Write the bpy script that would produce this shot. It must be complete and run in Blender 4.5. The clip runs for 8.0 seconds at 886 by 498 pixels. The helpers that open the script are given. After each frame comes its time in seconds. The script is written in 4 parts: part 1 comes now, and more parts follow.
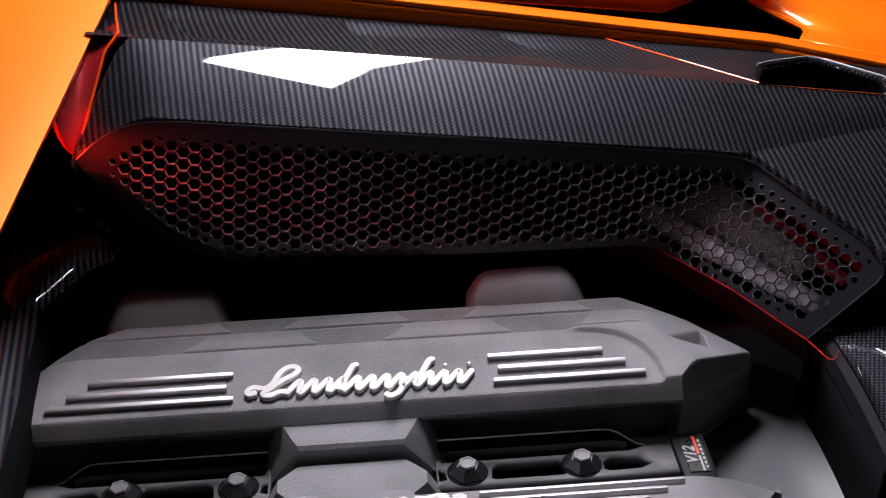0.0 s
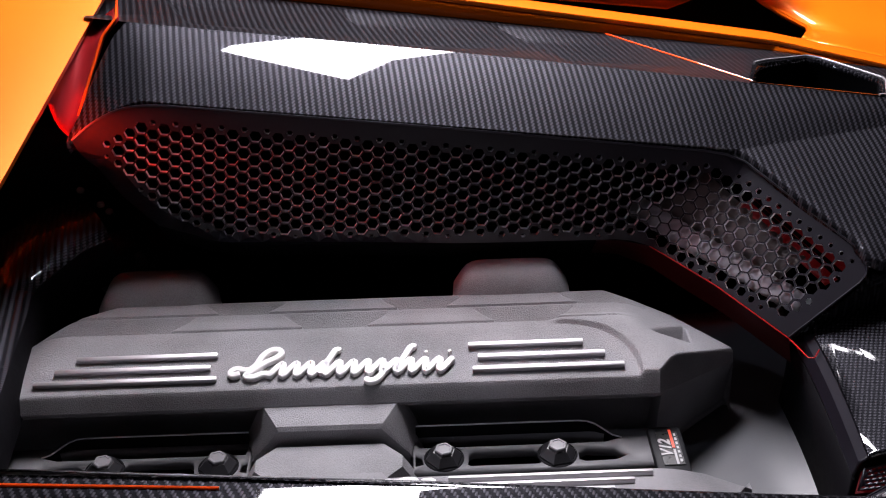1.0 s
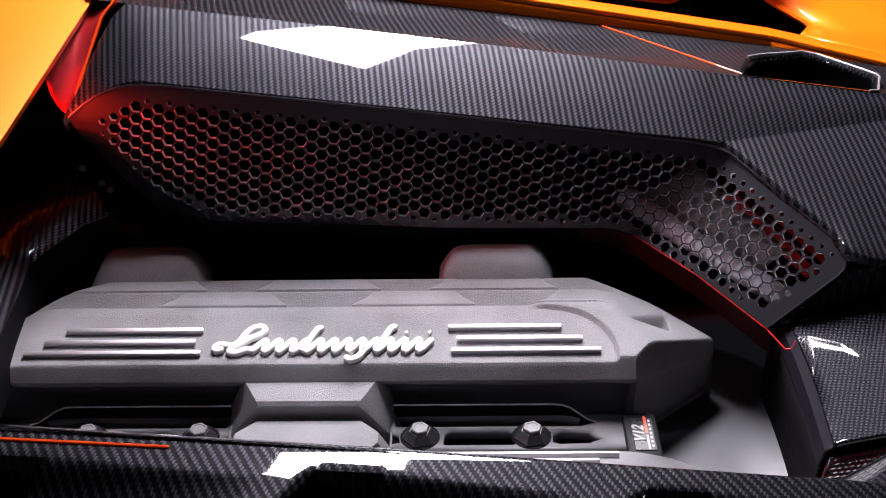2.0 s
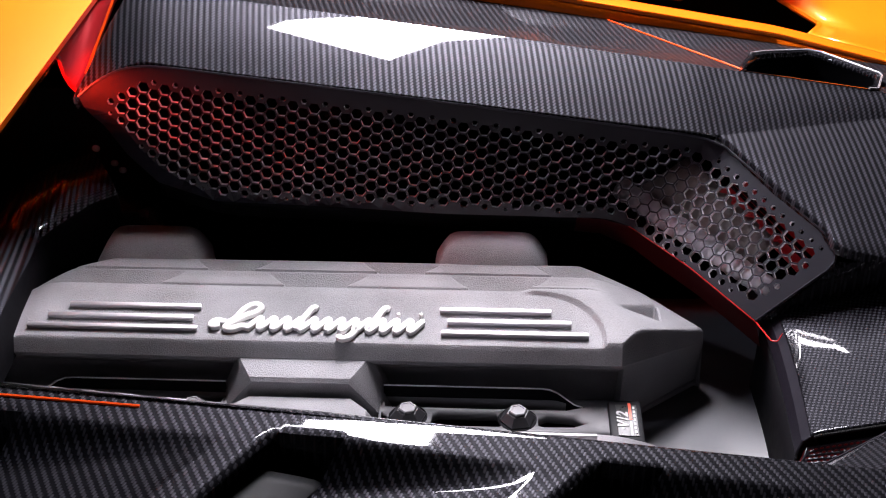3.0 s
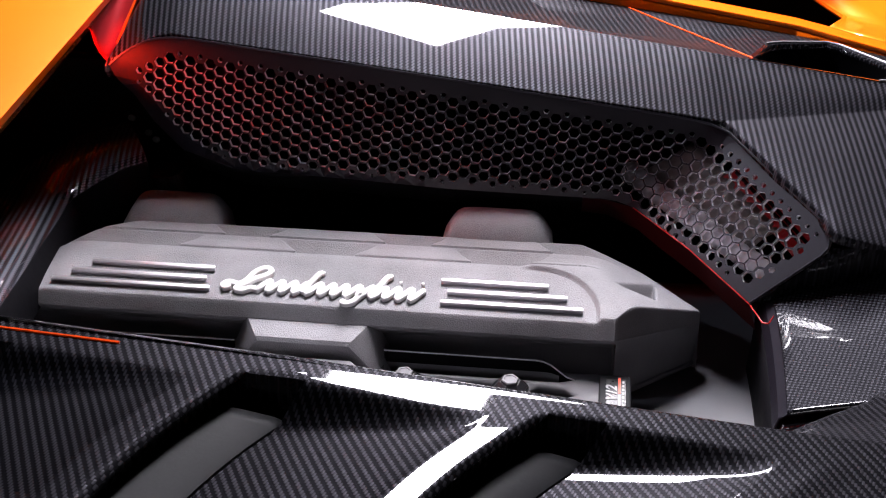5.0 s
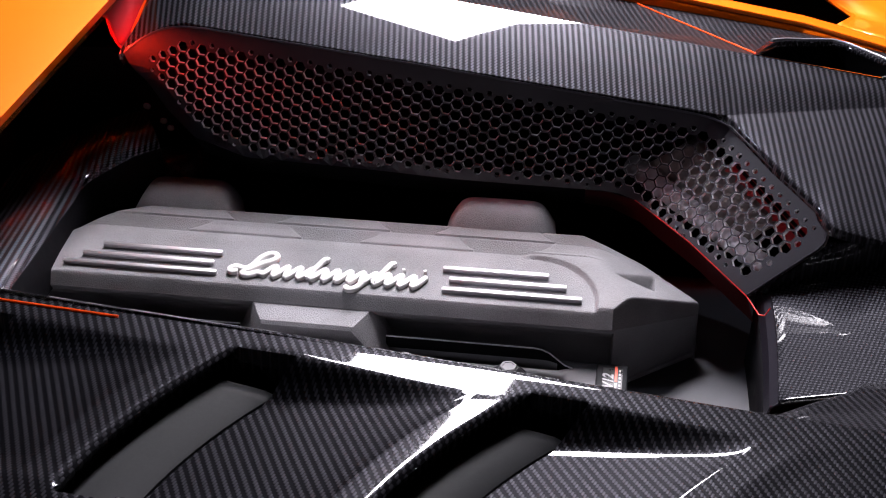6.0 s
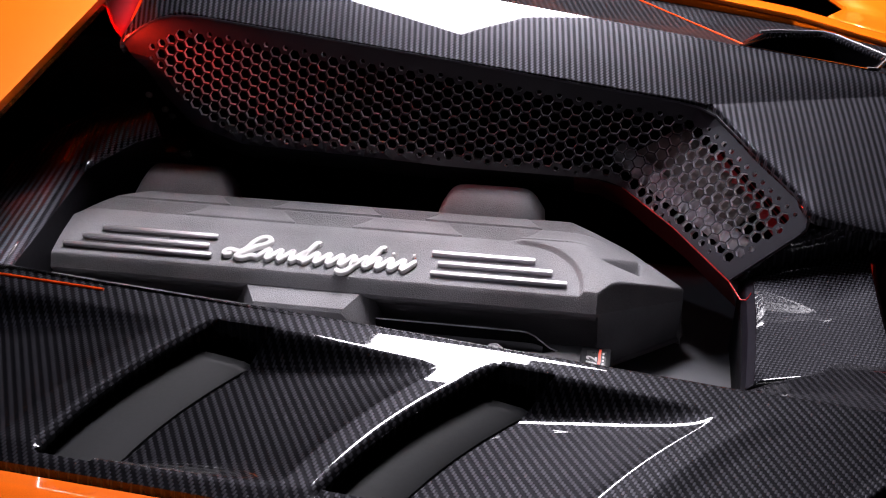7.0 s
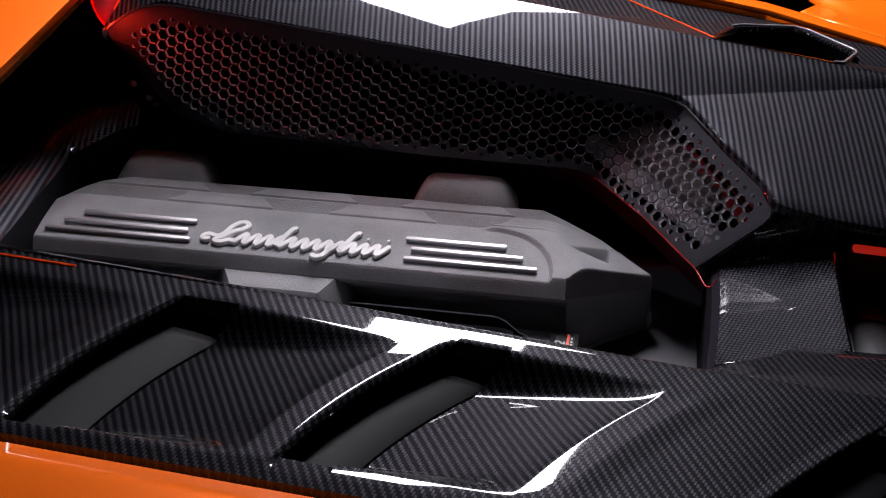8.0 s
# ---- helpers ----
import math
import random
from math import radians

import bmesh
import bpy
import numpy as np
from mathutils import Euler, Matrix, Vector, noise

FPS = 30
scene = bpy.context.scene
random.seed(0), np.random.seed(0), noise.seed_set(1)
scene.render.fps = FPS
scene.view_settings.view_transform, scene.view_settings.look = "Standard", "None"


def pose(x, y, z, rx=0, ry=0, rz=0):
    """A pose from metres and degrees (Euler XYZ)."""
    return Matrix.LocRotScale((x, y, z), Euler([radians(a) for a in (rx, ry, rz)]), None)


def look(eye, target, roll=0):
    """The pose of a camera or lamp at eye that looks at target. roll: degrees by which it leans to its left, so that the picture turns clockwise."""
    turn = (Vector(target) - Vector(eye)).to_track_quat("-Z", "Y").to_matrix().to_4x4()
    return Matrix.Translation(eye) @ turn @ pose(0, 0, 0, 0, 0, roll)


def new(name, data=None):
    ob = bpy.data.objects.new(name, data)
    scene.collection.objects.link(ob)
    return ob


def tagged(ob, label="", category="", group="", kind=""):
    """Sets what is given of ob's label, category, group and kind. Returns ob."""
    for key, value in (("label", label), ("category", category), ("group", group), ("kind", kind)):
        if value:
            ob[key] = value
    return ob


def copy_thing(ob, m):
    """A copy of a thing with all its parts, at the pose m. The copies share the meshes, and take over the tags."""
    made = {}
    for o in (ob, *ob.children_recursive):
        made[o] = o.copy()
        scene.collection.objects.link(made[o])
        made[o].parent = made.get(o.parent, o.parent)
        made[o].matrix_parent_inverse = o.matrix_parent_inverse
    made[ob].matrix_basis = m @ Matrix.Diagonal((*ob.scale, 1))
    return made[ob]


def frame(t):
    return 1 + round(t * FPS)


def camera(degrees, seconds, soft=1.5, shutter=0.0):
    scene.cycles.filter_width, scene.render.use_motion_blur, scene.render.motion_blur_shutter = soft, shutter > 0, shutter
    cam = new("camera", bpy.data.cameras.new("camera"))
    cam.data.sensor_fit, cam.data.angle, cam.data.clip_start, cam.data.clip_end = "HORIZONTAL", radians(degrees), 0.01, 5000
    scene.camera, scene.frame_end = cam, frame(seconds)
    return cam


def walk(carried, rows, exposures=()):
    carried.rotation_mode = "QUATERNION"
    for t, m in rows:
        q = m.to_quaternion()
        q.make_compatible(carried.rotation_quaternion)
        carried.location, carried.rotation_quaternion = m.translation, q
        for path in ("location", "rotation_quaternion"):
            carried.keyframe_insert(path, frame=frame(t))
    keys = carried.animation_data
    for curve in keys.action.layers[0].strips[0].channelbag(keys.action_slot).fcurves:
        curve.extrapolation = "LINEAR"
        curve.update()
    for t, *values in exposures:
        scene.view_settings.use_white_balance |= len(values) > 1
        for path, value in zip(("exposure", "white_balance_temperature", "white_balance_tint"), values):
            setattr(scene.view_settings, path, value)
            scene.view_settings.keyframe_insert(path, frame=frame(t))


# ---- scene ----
cam = camera(41.0, 8.0, soft=1.1)
PATH = [
    (0, (0.048, -0.946, 0.729), (0.14, 0.765, -0.302), -1.9),
    (0.5, (0.074, -0.955, 0.729), (0.134, 0.756, -0.305), -1.6),
    (1, (0.103, -0.964, 0.731), (0.13, 0.745, -0.308), -1.5),
    (1.5, (0.134, -0.977, 0.729), (0.128, 0.732, -0.31), -1.4),
    (3, (0.216, -1.019, 0.72), (0.103, 0.69, -0.313), -0.9),
    (3.5, (0.243, -1.032, 0.72), (0.094, 0.673, -0.314), -0.9),
    (4, (0.264, -1.044, 0.719), (0.083, 0.659, -0.315), -0.8),
    (4.5, (0.284, -1.054, 0.717), (0.07, 0.645, -0.316), -0.9),
    (6, (0.333, -1.086, 0.715), (0.044, 0.604, -0.315), -0.8),
    (6.5, (0.353, -1.099, 0.714), (0.042, 0.587, -0.315), -0.9),
    (7, (0.374, -1.113, 0.714), (0.051, 0.571, -0.315), -1.0),
    (7.5, (0.392, -1.126, 0.715), (0.07, 0.558, -0.315), -0.7),
    (8, (0.409, -1.139, 0.716), (0.088, 0.544, -0.315), -0.5),
]
EXPOSURES = [(0, -0.98), (0.7, -0.74), (1.5, -0.34), (4.0, 0.12), (6.0, -0.16), (7.0, -0.45), (8, -1.12)]
walk(cam, [(t, look(eye, target, roll)) for t, eye, target, roll in PATH], EXPOSURES)

# ---- world and light ----
world = bpy.data.worlds.new("studio_dark")
scene.world = world
world.use_nodes = True
world.node_tree.nodes["Background"].inputs[0].default_value = (0.012, 0.012, 0.014, 1)
world.node_tree.nodes["Background"].inputs[1].default_value = 0.12


# ---- materials ----
def material(name):
    m = bpy.data.materials.new(name)
    m.use_nodes = True
    return m, m.node_tree.nodes, m.node_tree.links, m.node_tree.nodes["Principled BSDF"]


def math_node(nodes, links, op, a, b=None, c=None):
    n = nodes.new("ShaderNodeMath")
    n.operation = op
    for i, v in enumerate((a, b, c)):
        if v is None:
            continue
        if isinstance(v, (int, float)):
            n.inputs[i].default_value = v
        else:
            links.new(v, n.inputs[i])
    return n.outputs[0]


def noise_node(nodes, links, scale, detail=3.0, rough=0.5):
    g = nodes.new("ShaderNodeNewGeometry")
    n = nodes.new("ShaderNodeTexNoise")
    n.inputs["Scale"].default_value = scale
    n.inputs["Detail"].default_value = detail
    n.inputs["Roughness"].default_value = rough
    links.new(g.outputs["Position"], n.inputs["Vector"])
    return n.outputs["Fac"]


def ramp(nodes, links, fac, stops):
    r = nodes.new("ShaderNodeValToRGB")
    e = r.color_ramp.elements
    while len(e) < len(stops):
        e.new(0.5)
    for el, (p, c) in zip(e, stops):
        el.position = p
        el.color = (*c, 1)
    links.new(fac, r.inputs[0])
    return r.outputs[0]


def bump(nodes, links, bsdf, height, strength, distance, socket="Normal"):
    b = nodes.new("ShaderNodeBump")
    b.inputs["Strength"].default_value = strength
    b.inputs["Distance"].default_value = distance
    links.new(height, b.inputs["Height"])
    links.new(b.outputs[0], bsdf.inputs[socket])


def carbon(name, tow, turn, bright=0.075, plane="xy", repeat=4.0, coat=(1.0, 0.03), thin=1.0, weft=0.04):
    """Lacquered carbon fibre, twill (repeat 4) or plain (repeat 2). tow: width of a yarn in metres; turn: degrees of the yarns to the x axis; thin: how narrow the bright backs of the yarns are; weft: how bright the cross yarns are."""
    m, nodes, links, bsdf = material(name)
    g = nodes.new("ShaderNodeNewGeometry")
    s = nodes.new("ShaderNodeSeparateXYZ")
    links.new(g.outputs["Position"], s.inputs[0])
    px, py = s.outputs["X"], s.outputs["Y" if plane[1] == "y" else "Z"]
    c, sn = math.cos(radians(turn)) / tow, math.sin(radians(turn)) / tow
    u = math_node(nodes, links, "ADD", math_node(nodes, links, "MULTIPLY", px, c), math_node(nodes, links, "MULTIPLY", py, sn))
    v = math_node(nodes, links, "SUBTRACT", math_node(nodes, links, "MULTIPLY", py, c), math_node(nodes, links, "MULTIPLY", px, sn))
    iu, iv = math_node(nodes, links, "FLOOR", u), math_node(nodes, links, "FLOOR", v)
    k = math_node(nodes, links, "FLOORED_MODULO", math_node(nodes, links, "SUBTRACT", iu, iv), repeat)
    warp = math_node(nodes, links, "LESS_THAN", k, repeat / 2 - 0.5)
    fu, fv = math_node(nodes, links, "FRACT", u), math_node(nodes, links, "FRACT", v)
    mixf = nodes.new("ShaderNodeMix")
    links.new(warp, mixf.inputs["Factor"])
    links.new(fu, mixf.inputs["A"])
    links.new(fv, mixf.inputs["B"])
    across = mixf.outputs["Result"]
    # a yarn is round across its width
    round_ = math_node(nodes, links, "MULTIPLY", math_node(nodes, links, "MULTIPLY", across, math_node(nodes, links, "SUBTRACT", 1.0, across)), 4.0)
    # and tapers off where it dives under the next one
    run = math_node(nodes, links, "MULTIPLY", math_node(nodes, links, "ADD", k, fu), 2.0 / repeat)
    ends = math_node(nodes, links, "MULTIPLY", math_node(nodes, links, "MULTIPLY", run, math_node(nodes, links, "SUBTRACT", 1.0, run)), 4.0)
    dome = math_node(nodes, links, "MULTIPLY", warp, math_node(nodes, links, "POWER", math_node(nodes, links, "MAXIMUM", ends, 0.001), 0.35))
    fine = noise_node(nodes, links, 900.0, 2.0)
    broad = noise_node(nodes, links, 14.0, 2.0)
    lift = math_node(nodes, links, "MULTIPLY_ADD", dome, 1.0 - weft, weft)
    tone = math_node(nodes, links, "MULTIPLY", math_node(nodes, links, "MULTIPLY", lift, math_node(nodes, links, "MULTIPLY_ADD", round_, 0.75, 0.25)),
                     math_node(nodes, links, "MULTIPLY_ADD", fine, 0.7, math_node(nodes, links, "MULTIPLY_ADD", broad, 0.4, 0.45)))
    shine = math_node(nodes, links, "POWER", math_node(nodes, links, "MAXIMUM", tone, 0.0), thin)
    col = ramp(nodes, links, shine, [(0.0, (0.004, 0.004, 0.0055)), (1.0, (bright, bright * 0.97, bright * 1.16))])
    links.new(col, bsdf.inputs["Base Color"])
    bsdf.inputs["Roughness"].default_value = 0.46
    bsdf.inputs["Metallic"].default_value = 0.60
    bsdf.inputs["Specular IOR Level"].default_value = 0.03
    bsdf.inputs["Coat Weight"].default_value = coat[0]
    bsdf.inputs["Coat Roughness"].default_value = coat[1]
    bsdf.inputs["Coat IOR"].default_value = 1.5
    bump(nodes, links, bsdf, tone, 0.25, 0.0006)
    return m


def plastic(name, colour, rough, grain, strength, spec=0.5, relief=0.0012, speck=0.0):
    """Moulded plastic with a leathery grain; speck: how far the grain's sparkle is painted in, its tips lighter than
    its pits.
    """
    m, nodes, links, bsdf = material(name)
    broad = noise_node(nodes, links, 9.0, 3.0)
    fine = noise_node(nodes, links, grain, 3.0, 0.6)
    tone = math_node(nodes, links, "MULTIPLY_ADD", math_node(nodes, links, "SUBTRACT", fine, 0.5), 2.2 * speck, broad)
    links.new(ramp(nodes, links, tone, [(0.25, tuple(c * (0.82 - 0.5 * speck) for c in colour)), (0.75, tuple(c * (1.15 + 0.6 * speck) for c in colour))]), bsdf.inputs["Base Color"])
    bsdf.inputs["Specular IOR Level"].default_value = spec
    r = math_node(nodes, links, "MULTIPLY_ADD", fine, 0.22, rough - 0.11)
    links.new(r, bsdf.inputs["Roughness"])
    bump(nodes, links, bsdf, fine, strength, relief)
    return m


def lacquer(name, colour):
    """Car paint: coloured flake base under clear lacquer."""
    m, nodes, links, bsdf = material(name)
    flake = noise_node(nodes, links, 1400.0, 1.0)
    broad = noise_node(nodes, links, 2.0, 2.0)
    fac = math_node(nodes, links, "MULTIPLY_ADD", flake, 0.6, math_node(nodes, links, "MULTIPLY", broad, 0.4))
    links.new(ramp(nodes, links, fac, [(0.3, tuple(c * 0.9 for c in colour)), (0.7, tuple(min(1, c * 1.08) for c in colour))]), bsdf.inputs["Base Color"])
    bsdf.inputs["Roughness"].default_value = 0.4
    bsdf.inputs["Metallic"].default_value = 0.15
    bsdf.inputs["Specular IOR Level"].default_value = 0.08
    bsdf.inputs["Coat Weight"].default_value = 1.0
    bsdf.inputs["Coat Roughness"].default_value = 0.03
    return m


def metal(name, colour, rough, brushed=False):
    m, nodes, links, bsdf = material(name)
    bsdf.inputs["Base Color"].default_value = (*colour, 1)
    bsdf.inputs["Metallic"].default_value = 1.0
    n = noise_node(nodes, links, 60.0 if not brushed else 25.0, 2.0)
    links.new(math_node(nodes, links, "MULTIPLY_ADD", n, 0.12, rough - 0.06), bsdf.inputs["Roughness"])
    return m


def glowing(name, colour, strength, base=(0.8, 0.8, 0.8)):
    m, nodes, links, bsdf = material(name)
    bsdf.inputs["Base Color"].default_value = (*base, 1)
    bsdf.inputs["Emission Color"].default_value = (*colour, 1)
    bsdf.inputs["Emission Strength"].default_value = strength
    return m


CARBON = carbon("carbon_gloss_twill", 0.0024, 53, 0.060, thin=1.1, weft=0.17)
CARBON_FAR = carbon("carbon_far_deck_twill", 0.0026, 58, 0.042, "xy", 4.0, (0.2, 0.22), 1.2, 0.12)
CARBON_DECK = carbon("carbon_gloss_deck_twill", 0.0022, 75, 0.040, thin=1.35, weft=0.10)
CARBON_FINE = carbon("carbon_gloss_plain_weave", 0.0030, 24, 0.026, "xy", 2.0, thin=1.2)
GRAIN = plastic("grained_grey_plastic", (0.235, 0.229, 0.242), 0.48, 760.0, 0.9, 0.5, 0.0013, 0.32)
PLATE = plastic("dark_moulded_plate", (0.115, 0.113, 0.120), 0.55, 600.0, 0.3)
SATIN = plastic("satin_black_panel", (0.011, 0.0098, 0.0155), 0.38, 500.0, 0.05, 0.5)
MATTE = plastic("matte_charcoal_plastic", (0.0090, 0.0094, 0.0115), 0.58, 400.0, 0.05, 0.16)
BLACK = plastic("dark_underbody", (0.004, 0.0038, 0.005), 0.7, 120.0, 0.2, 0.06)
DECK = plastic("smooth_grey_heat_cover", (0.092, 0.093, 0.102), 0.45, 300.0, 0.06)
SHIELD = plastic("pale_grey_shield", (0.04, 0.04, 0.043), 0.5, 300.0, 0.04)
ORANGE = lacquer("orange_car_lacquer", (0.93, 0.155, 0.004))
RED_ORANGE = lacquer("red_orange_line", (0.9, 0.075, 0.006))
RED_LIT = lacquer("red_lit_lacquer", (0.26, 0.012, 0.016))
ALU = metal("satin_aluminium", (0.60, 0.58, 0.60), 0.5, True)
LIT_EDGE = plastic("pale_lit_edge", (0.70, 0.68, 0.72), 0.30, 300.0, 0.02, 0.8)
WHITE = plastic("white_enamel", (0.82, 0.8, 0.8), 0.35, 300.0, 0.03)
STEEL = metal("dark_steel", (0.12, 0.117, 0.125), 0.5)
SILVER_HOSE = plastic("pale_heat_sleeve", (0.66, 0.65, 0.68), 0.35, 220.0, 0.25, 0.8)
PRINT = plastic("white_print", (0.42, 0.41, 0.42), 0.5, 300.0, 0.02, 0.2)
INK_BLACK = plastic("badge_black", (0.006, 0.006, 0.006), 0.3, 300.0, 0.02)
INK_RED = plastic("badge_red", (0.75, 0.06, 0.015), 0.4, 300.0, 0.02)
RED_TRIM = plastic("red_enamel", (0.5, 0.010, 0.008), 0.3, 300.0, 0.02)
RED_LENS = glowing("red_tail_lens", (1.0, 0.03, 0.015), 0.6)
DARK_RED = plastic("dark_red_tint", (0.030, 0.002, 0.003), 0.4, 300.0, 0.02)
RED_GLOW = glowing("dim_red_glow", (1.0, 0.02, 0.03), 0.03, (0.10, 0.003, 0.005))
STUDIO = plastic("studio_black_paint", (0.012, 0.012, 0.013), 0.8, 8.0, 0.1)
LIGHT = glowing("softbox_cloth", (1.0, 0.957, 1.035), 122.0)
LIGHT_SOFT = glowing("added_fill_cloth", (0.92, 0.93, 1.12), 190.0)
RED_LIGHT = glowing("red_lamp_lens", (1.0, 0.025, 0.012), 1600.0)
TRIM_GREY = plastic("satin_grey_trim", (0.030, 0.028, 0.034), 0.25, 300.0, 0.03, 0.6)
TAN = plastic("taupe_bracket", (0.20, 0.175, 0.165), 0.5, 260.0, 0.1)
CAP = plastic("black_sealing_cap", (0.018, 0.0175, 0.020), 0.32, 400.0, 0.05)
BOLT = plastic("grey_bolt_head", (0.17, 0.165, 0.175), 0.4, 500.0, 0.08, 0.3)
PALE_GLINT = plastic("pale_grey_glint", (0.22, 0.215, 0.225), 0.25, 300.0, 0.02, 0.8)


# ---- building helpers ----
def empty(name, at):
    ob = new(name)
    ob.location = at
    ob.empty_display_size = 0.02
    return ob


def base_of(ob):
    p = Vector((0, 0, 0))
    while ob:
        p += ob.location
        ob = ob.parent
    return p


def mesh_part(name, verts, faces, mat, parent=None, label="", sharp=32):
    me = bpy.data.meshes.new(name)
    o = base_of(parent) if parent else Vector((0, 0, 0))
    me.from_pydata([tuple(Vector(v) - o) for v in verts], [], faces)
    me.materials.append(mat)
    me.validate()
    me.shade_smooth()
    me.set_sharp_from_angle(angle=radians(sharp))
    ob = new(name, me)
    ob.parent = parent
    if label:
        ob["label"] = label
    return ob


def part(name, bm, mat, parent=None, label="", sharp=32):
    bmesh.ops.recalc_face_normals(bm, faces=bm.faces)
    me = bpy.data.meshes.new(name)
    o = base_of(parent) if parent else Vector((0, 0, 0))
    bm.transform(Matrix.Translation(-o))
    bm.to_mesh(me)
    bm.free()
    me.materials.append(mat)
    me.shade_smooth()
    me.set_sharp_from_angle(angle=radians(sharp))
    ob = new(name, me)
    ob.parent = parent
    if label:
        ob["label"] = label
    return ob


def grid(rows):
    """Vertices and faces of a net of equally long rows of points."""
    n = len(rows[0])
    verts = [p for r in rows for p in r]
    faces = [(i * n + j, i * n + j + 1, (i + 1) * n + j + 1, (i + 1) * n + j) for i in range(len(rows) - 1) for j in range(n - 1)]
    return verts, faces


def thick(ob, depth, offset=-1.0):
    mod = ob.modifiers.new("thickness", "SOLIDIFY")
    mod.thickness, mod.offset = depth, offset
    return ob


def soften(ob, width, segments=2):
    mod = ob.modifiers.new("soft_edges", "BEVEL")
    mod.width, mod.segments, mod.limit_method, mod.angle_limit = width, segments, "ANGLE", radians(35)
    return ob


def box_bm(size, m=None, bevel=0.0, segments=2):
    bm = bmesh.new()
    bmesh.ops.create_cube(bm, size=1.0)
    bmesh.ops.scale(bm, vec=size, verts=bm.verts)
    if bevel:
        bmesh.ops.bevel(bm, geom=bm.edges[:] + bm.verts[:], offset=bevel, segments=segments, profile=0.5, affect="EDGES")
    if m is not None:
        bm.transform(m)
    return bm


def turned_bm(profile, sides, m=None, twist=0.0):
    """A body turned round z from (radius, height) pairs, closed at both ends."""
    bm = bmesh.new()
    rings = []
    for r, z in profile:
        rings.append([bm.verts.new((r * math.cos(2 * math.pi * i / sides + twist), r * math.sin(2 * math.pi * i / sides + twist), z)) for i in range(sides)])
    for a, b in zip(rings, rings[1:]):
        for i in range(sides):
            bm.faces.new((a[i], a[(i + 1) % sides], b[(i + 1) % sides], b[i]))
    bm.faces.new(rings[0][::-1])
    bm.faces.new(rings[-1])
    if m is not None:
        bm.transform(m)
    return bm


def add(bm, other):
    me = bpy.data.meshes.new("scrap")
    other.to_mesh(me)
    other.free()
    bm.from_mesh(me)
    bpy.data.meshes.remove(me)


def smooth(e0, e1, x):
    t = min(1.0, max(0.0, (x - e0) / (e1 - e0)))
    return t * t * (3 - 2 * t)


def smin(a, b, k):
    h = max(k - abs(a - b), 0.0) / k
    return min(a, b) - h * h * k * 0.25


def along(points, t):
    """The point at t (0 to 1) of a polyline, by length."""
    pts = [Vector(p) for p in points]
    seg = [(b - a).length for a, b in zip(pts, pts[1:])]
    d = t * sum(seg)
    for a, b, l in zip(pts, pts[1:], seg):
        if d <= l or b is pts[-1]:
            return a.lerp(b, min(1.0, d / l))
        d -= l


def tube_bm(points, radius, sides=10):
    bm = bmesh.new()
    pts = [Vector(p) for p in points]
    rings = []
    for i, p in enumerate(pts):
        d = (pts[min(i + 1, len(pts) - 1)] - pts[max(i - 1, 0)]).normalized()
        q = d.to_track_quat("Z", "Y")
        r = radius[i] if isinstance(radius, (list, tuple)) else radius
        rings.append([bm.verts.new(p + q @ Vector((r * math.cos(2 * math.pi * k / sides), r * math.sin(2 * math.pi * k / sides), 0))) for k in range(sides)])
    for a, b in zip(rings, rings[1:]):
        for k in range(sides):
            bm.faces.new((a[k], a[(k + 1) % sides], b[(k + 1) % sides], b[k]))
    bm.faces.new(rings[0][::-1])
    bm.faces.new(rings[-1])
    return bm


MID = -0.08  # the car's middle plane, y


def mirrored(p):
    """A point of the far flank as it lies on the near one."""
    x, y, z = p
    f = min(1.0, max(0.0, (y - 0.178) / 0.085)) if x < 0.66 else 0.0
    return (x, 2 * MID - y + 0.038 * f, z - 0.042 + 0.06 * (x - 0.1) + f * (0.0064 - 0.0286 * min(0.35, max(0.0, x - 0.1))))


# ---- studio ----
def softbox(name, centre, size, turn, label, mat=LIGHT):
    m = pose(*centre, 0, 0, turn)
    e = empty(name, centre)
    w, h = size
    bm = box_bm((w, h, 0.004), m @ pose(0, 0, -0.002))
    part("diffuser", bm, mat, e, "glowing white diffuser cloth")
    rim = bmesh.new()
    for sx, sy, dx, dy in ((0, 1, w + 0.06, 0.03), (0, -1, w + 0.06, 0.03), (1, 0, 0.03, h), (-1, 0, 0.03, h)):
        add(rim, box_bm((dx, dy, 0.05), m @ pose(sx * (w / 2 + 0.015), sy * (h / 2 + 0.015), 0.02)))
    part("frame", rim, STUDIO, e, "black softbox frame")
    part("back", box_bm((w + 0.06, h + 0.06, 0.01), m @ pose(0, 0, 0.05)), STUDIO, e)
    for sx in (-1, 1):
        part("hanging_rod", box_bm((0.02, 0.02, 4.0 - centre[2] - 0.05), m @ pose(sx * w * 0.35, 0, 0.05 + (4.0 - centre[2] - 0.05) / 2)), STEEL, e)
    tagged(e, label, "studio light")
    return e


def studio():
    for name, size, at in (("floor", (12, 12, 0.1), (0, 0, -1.05)), ("ceiling", (12, 12, 0.1), (0, 0, 4.05))):
        tagged(part(name, box_bm(size, Matrix.Translation(at)), STUDIO), "plain black studio surface", name, kind="structure")
    for name, size, at in (("wall_north", (12, 0.1, 5), (0, 6, 1.5)), ("wall_south", (12, 0.1, 5), (0, -6, 1.5)), ("wall_east", (0.1, 12, 5), (6, 0, 1.5)), ("wall_west", (0.1, 12, 5), (-6, 0, 1.5))):
        tagged(part(name, box_bm(size, Matrix.Translation(at)), STUDIO), "plain black studio wall", "wall", kind="structure")


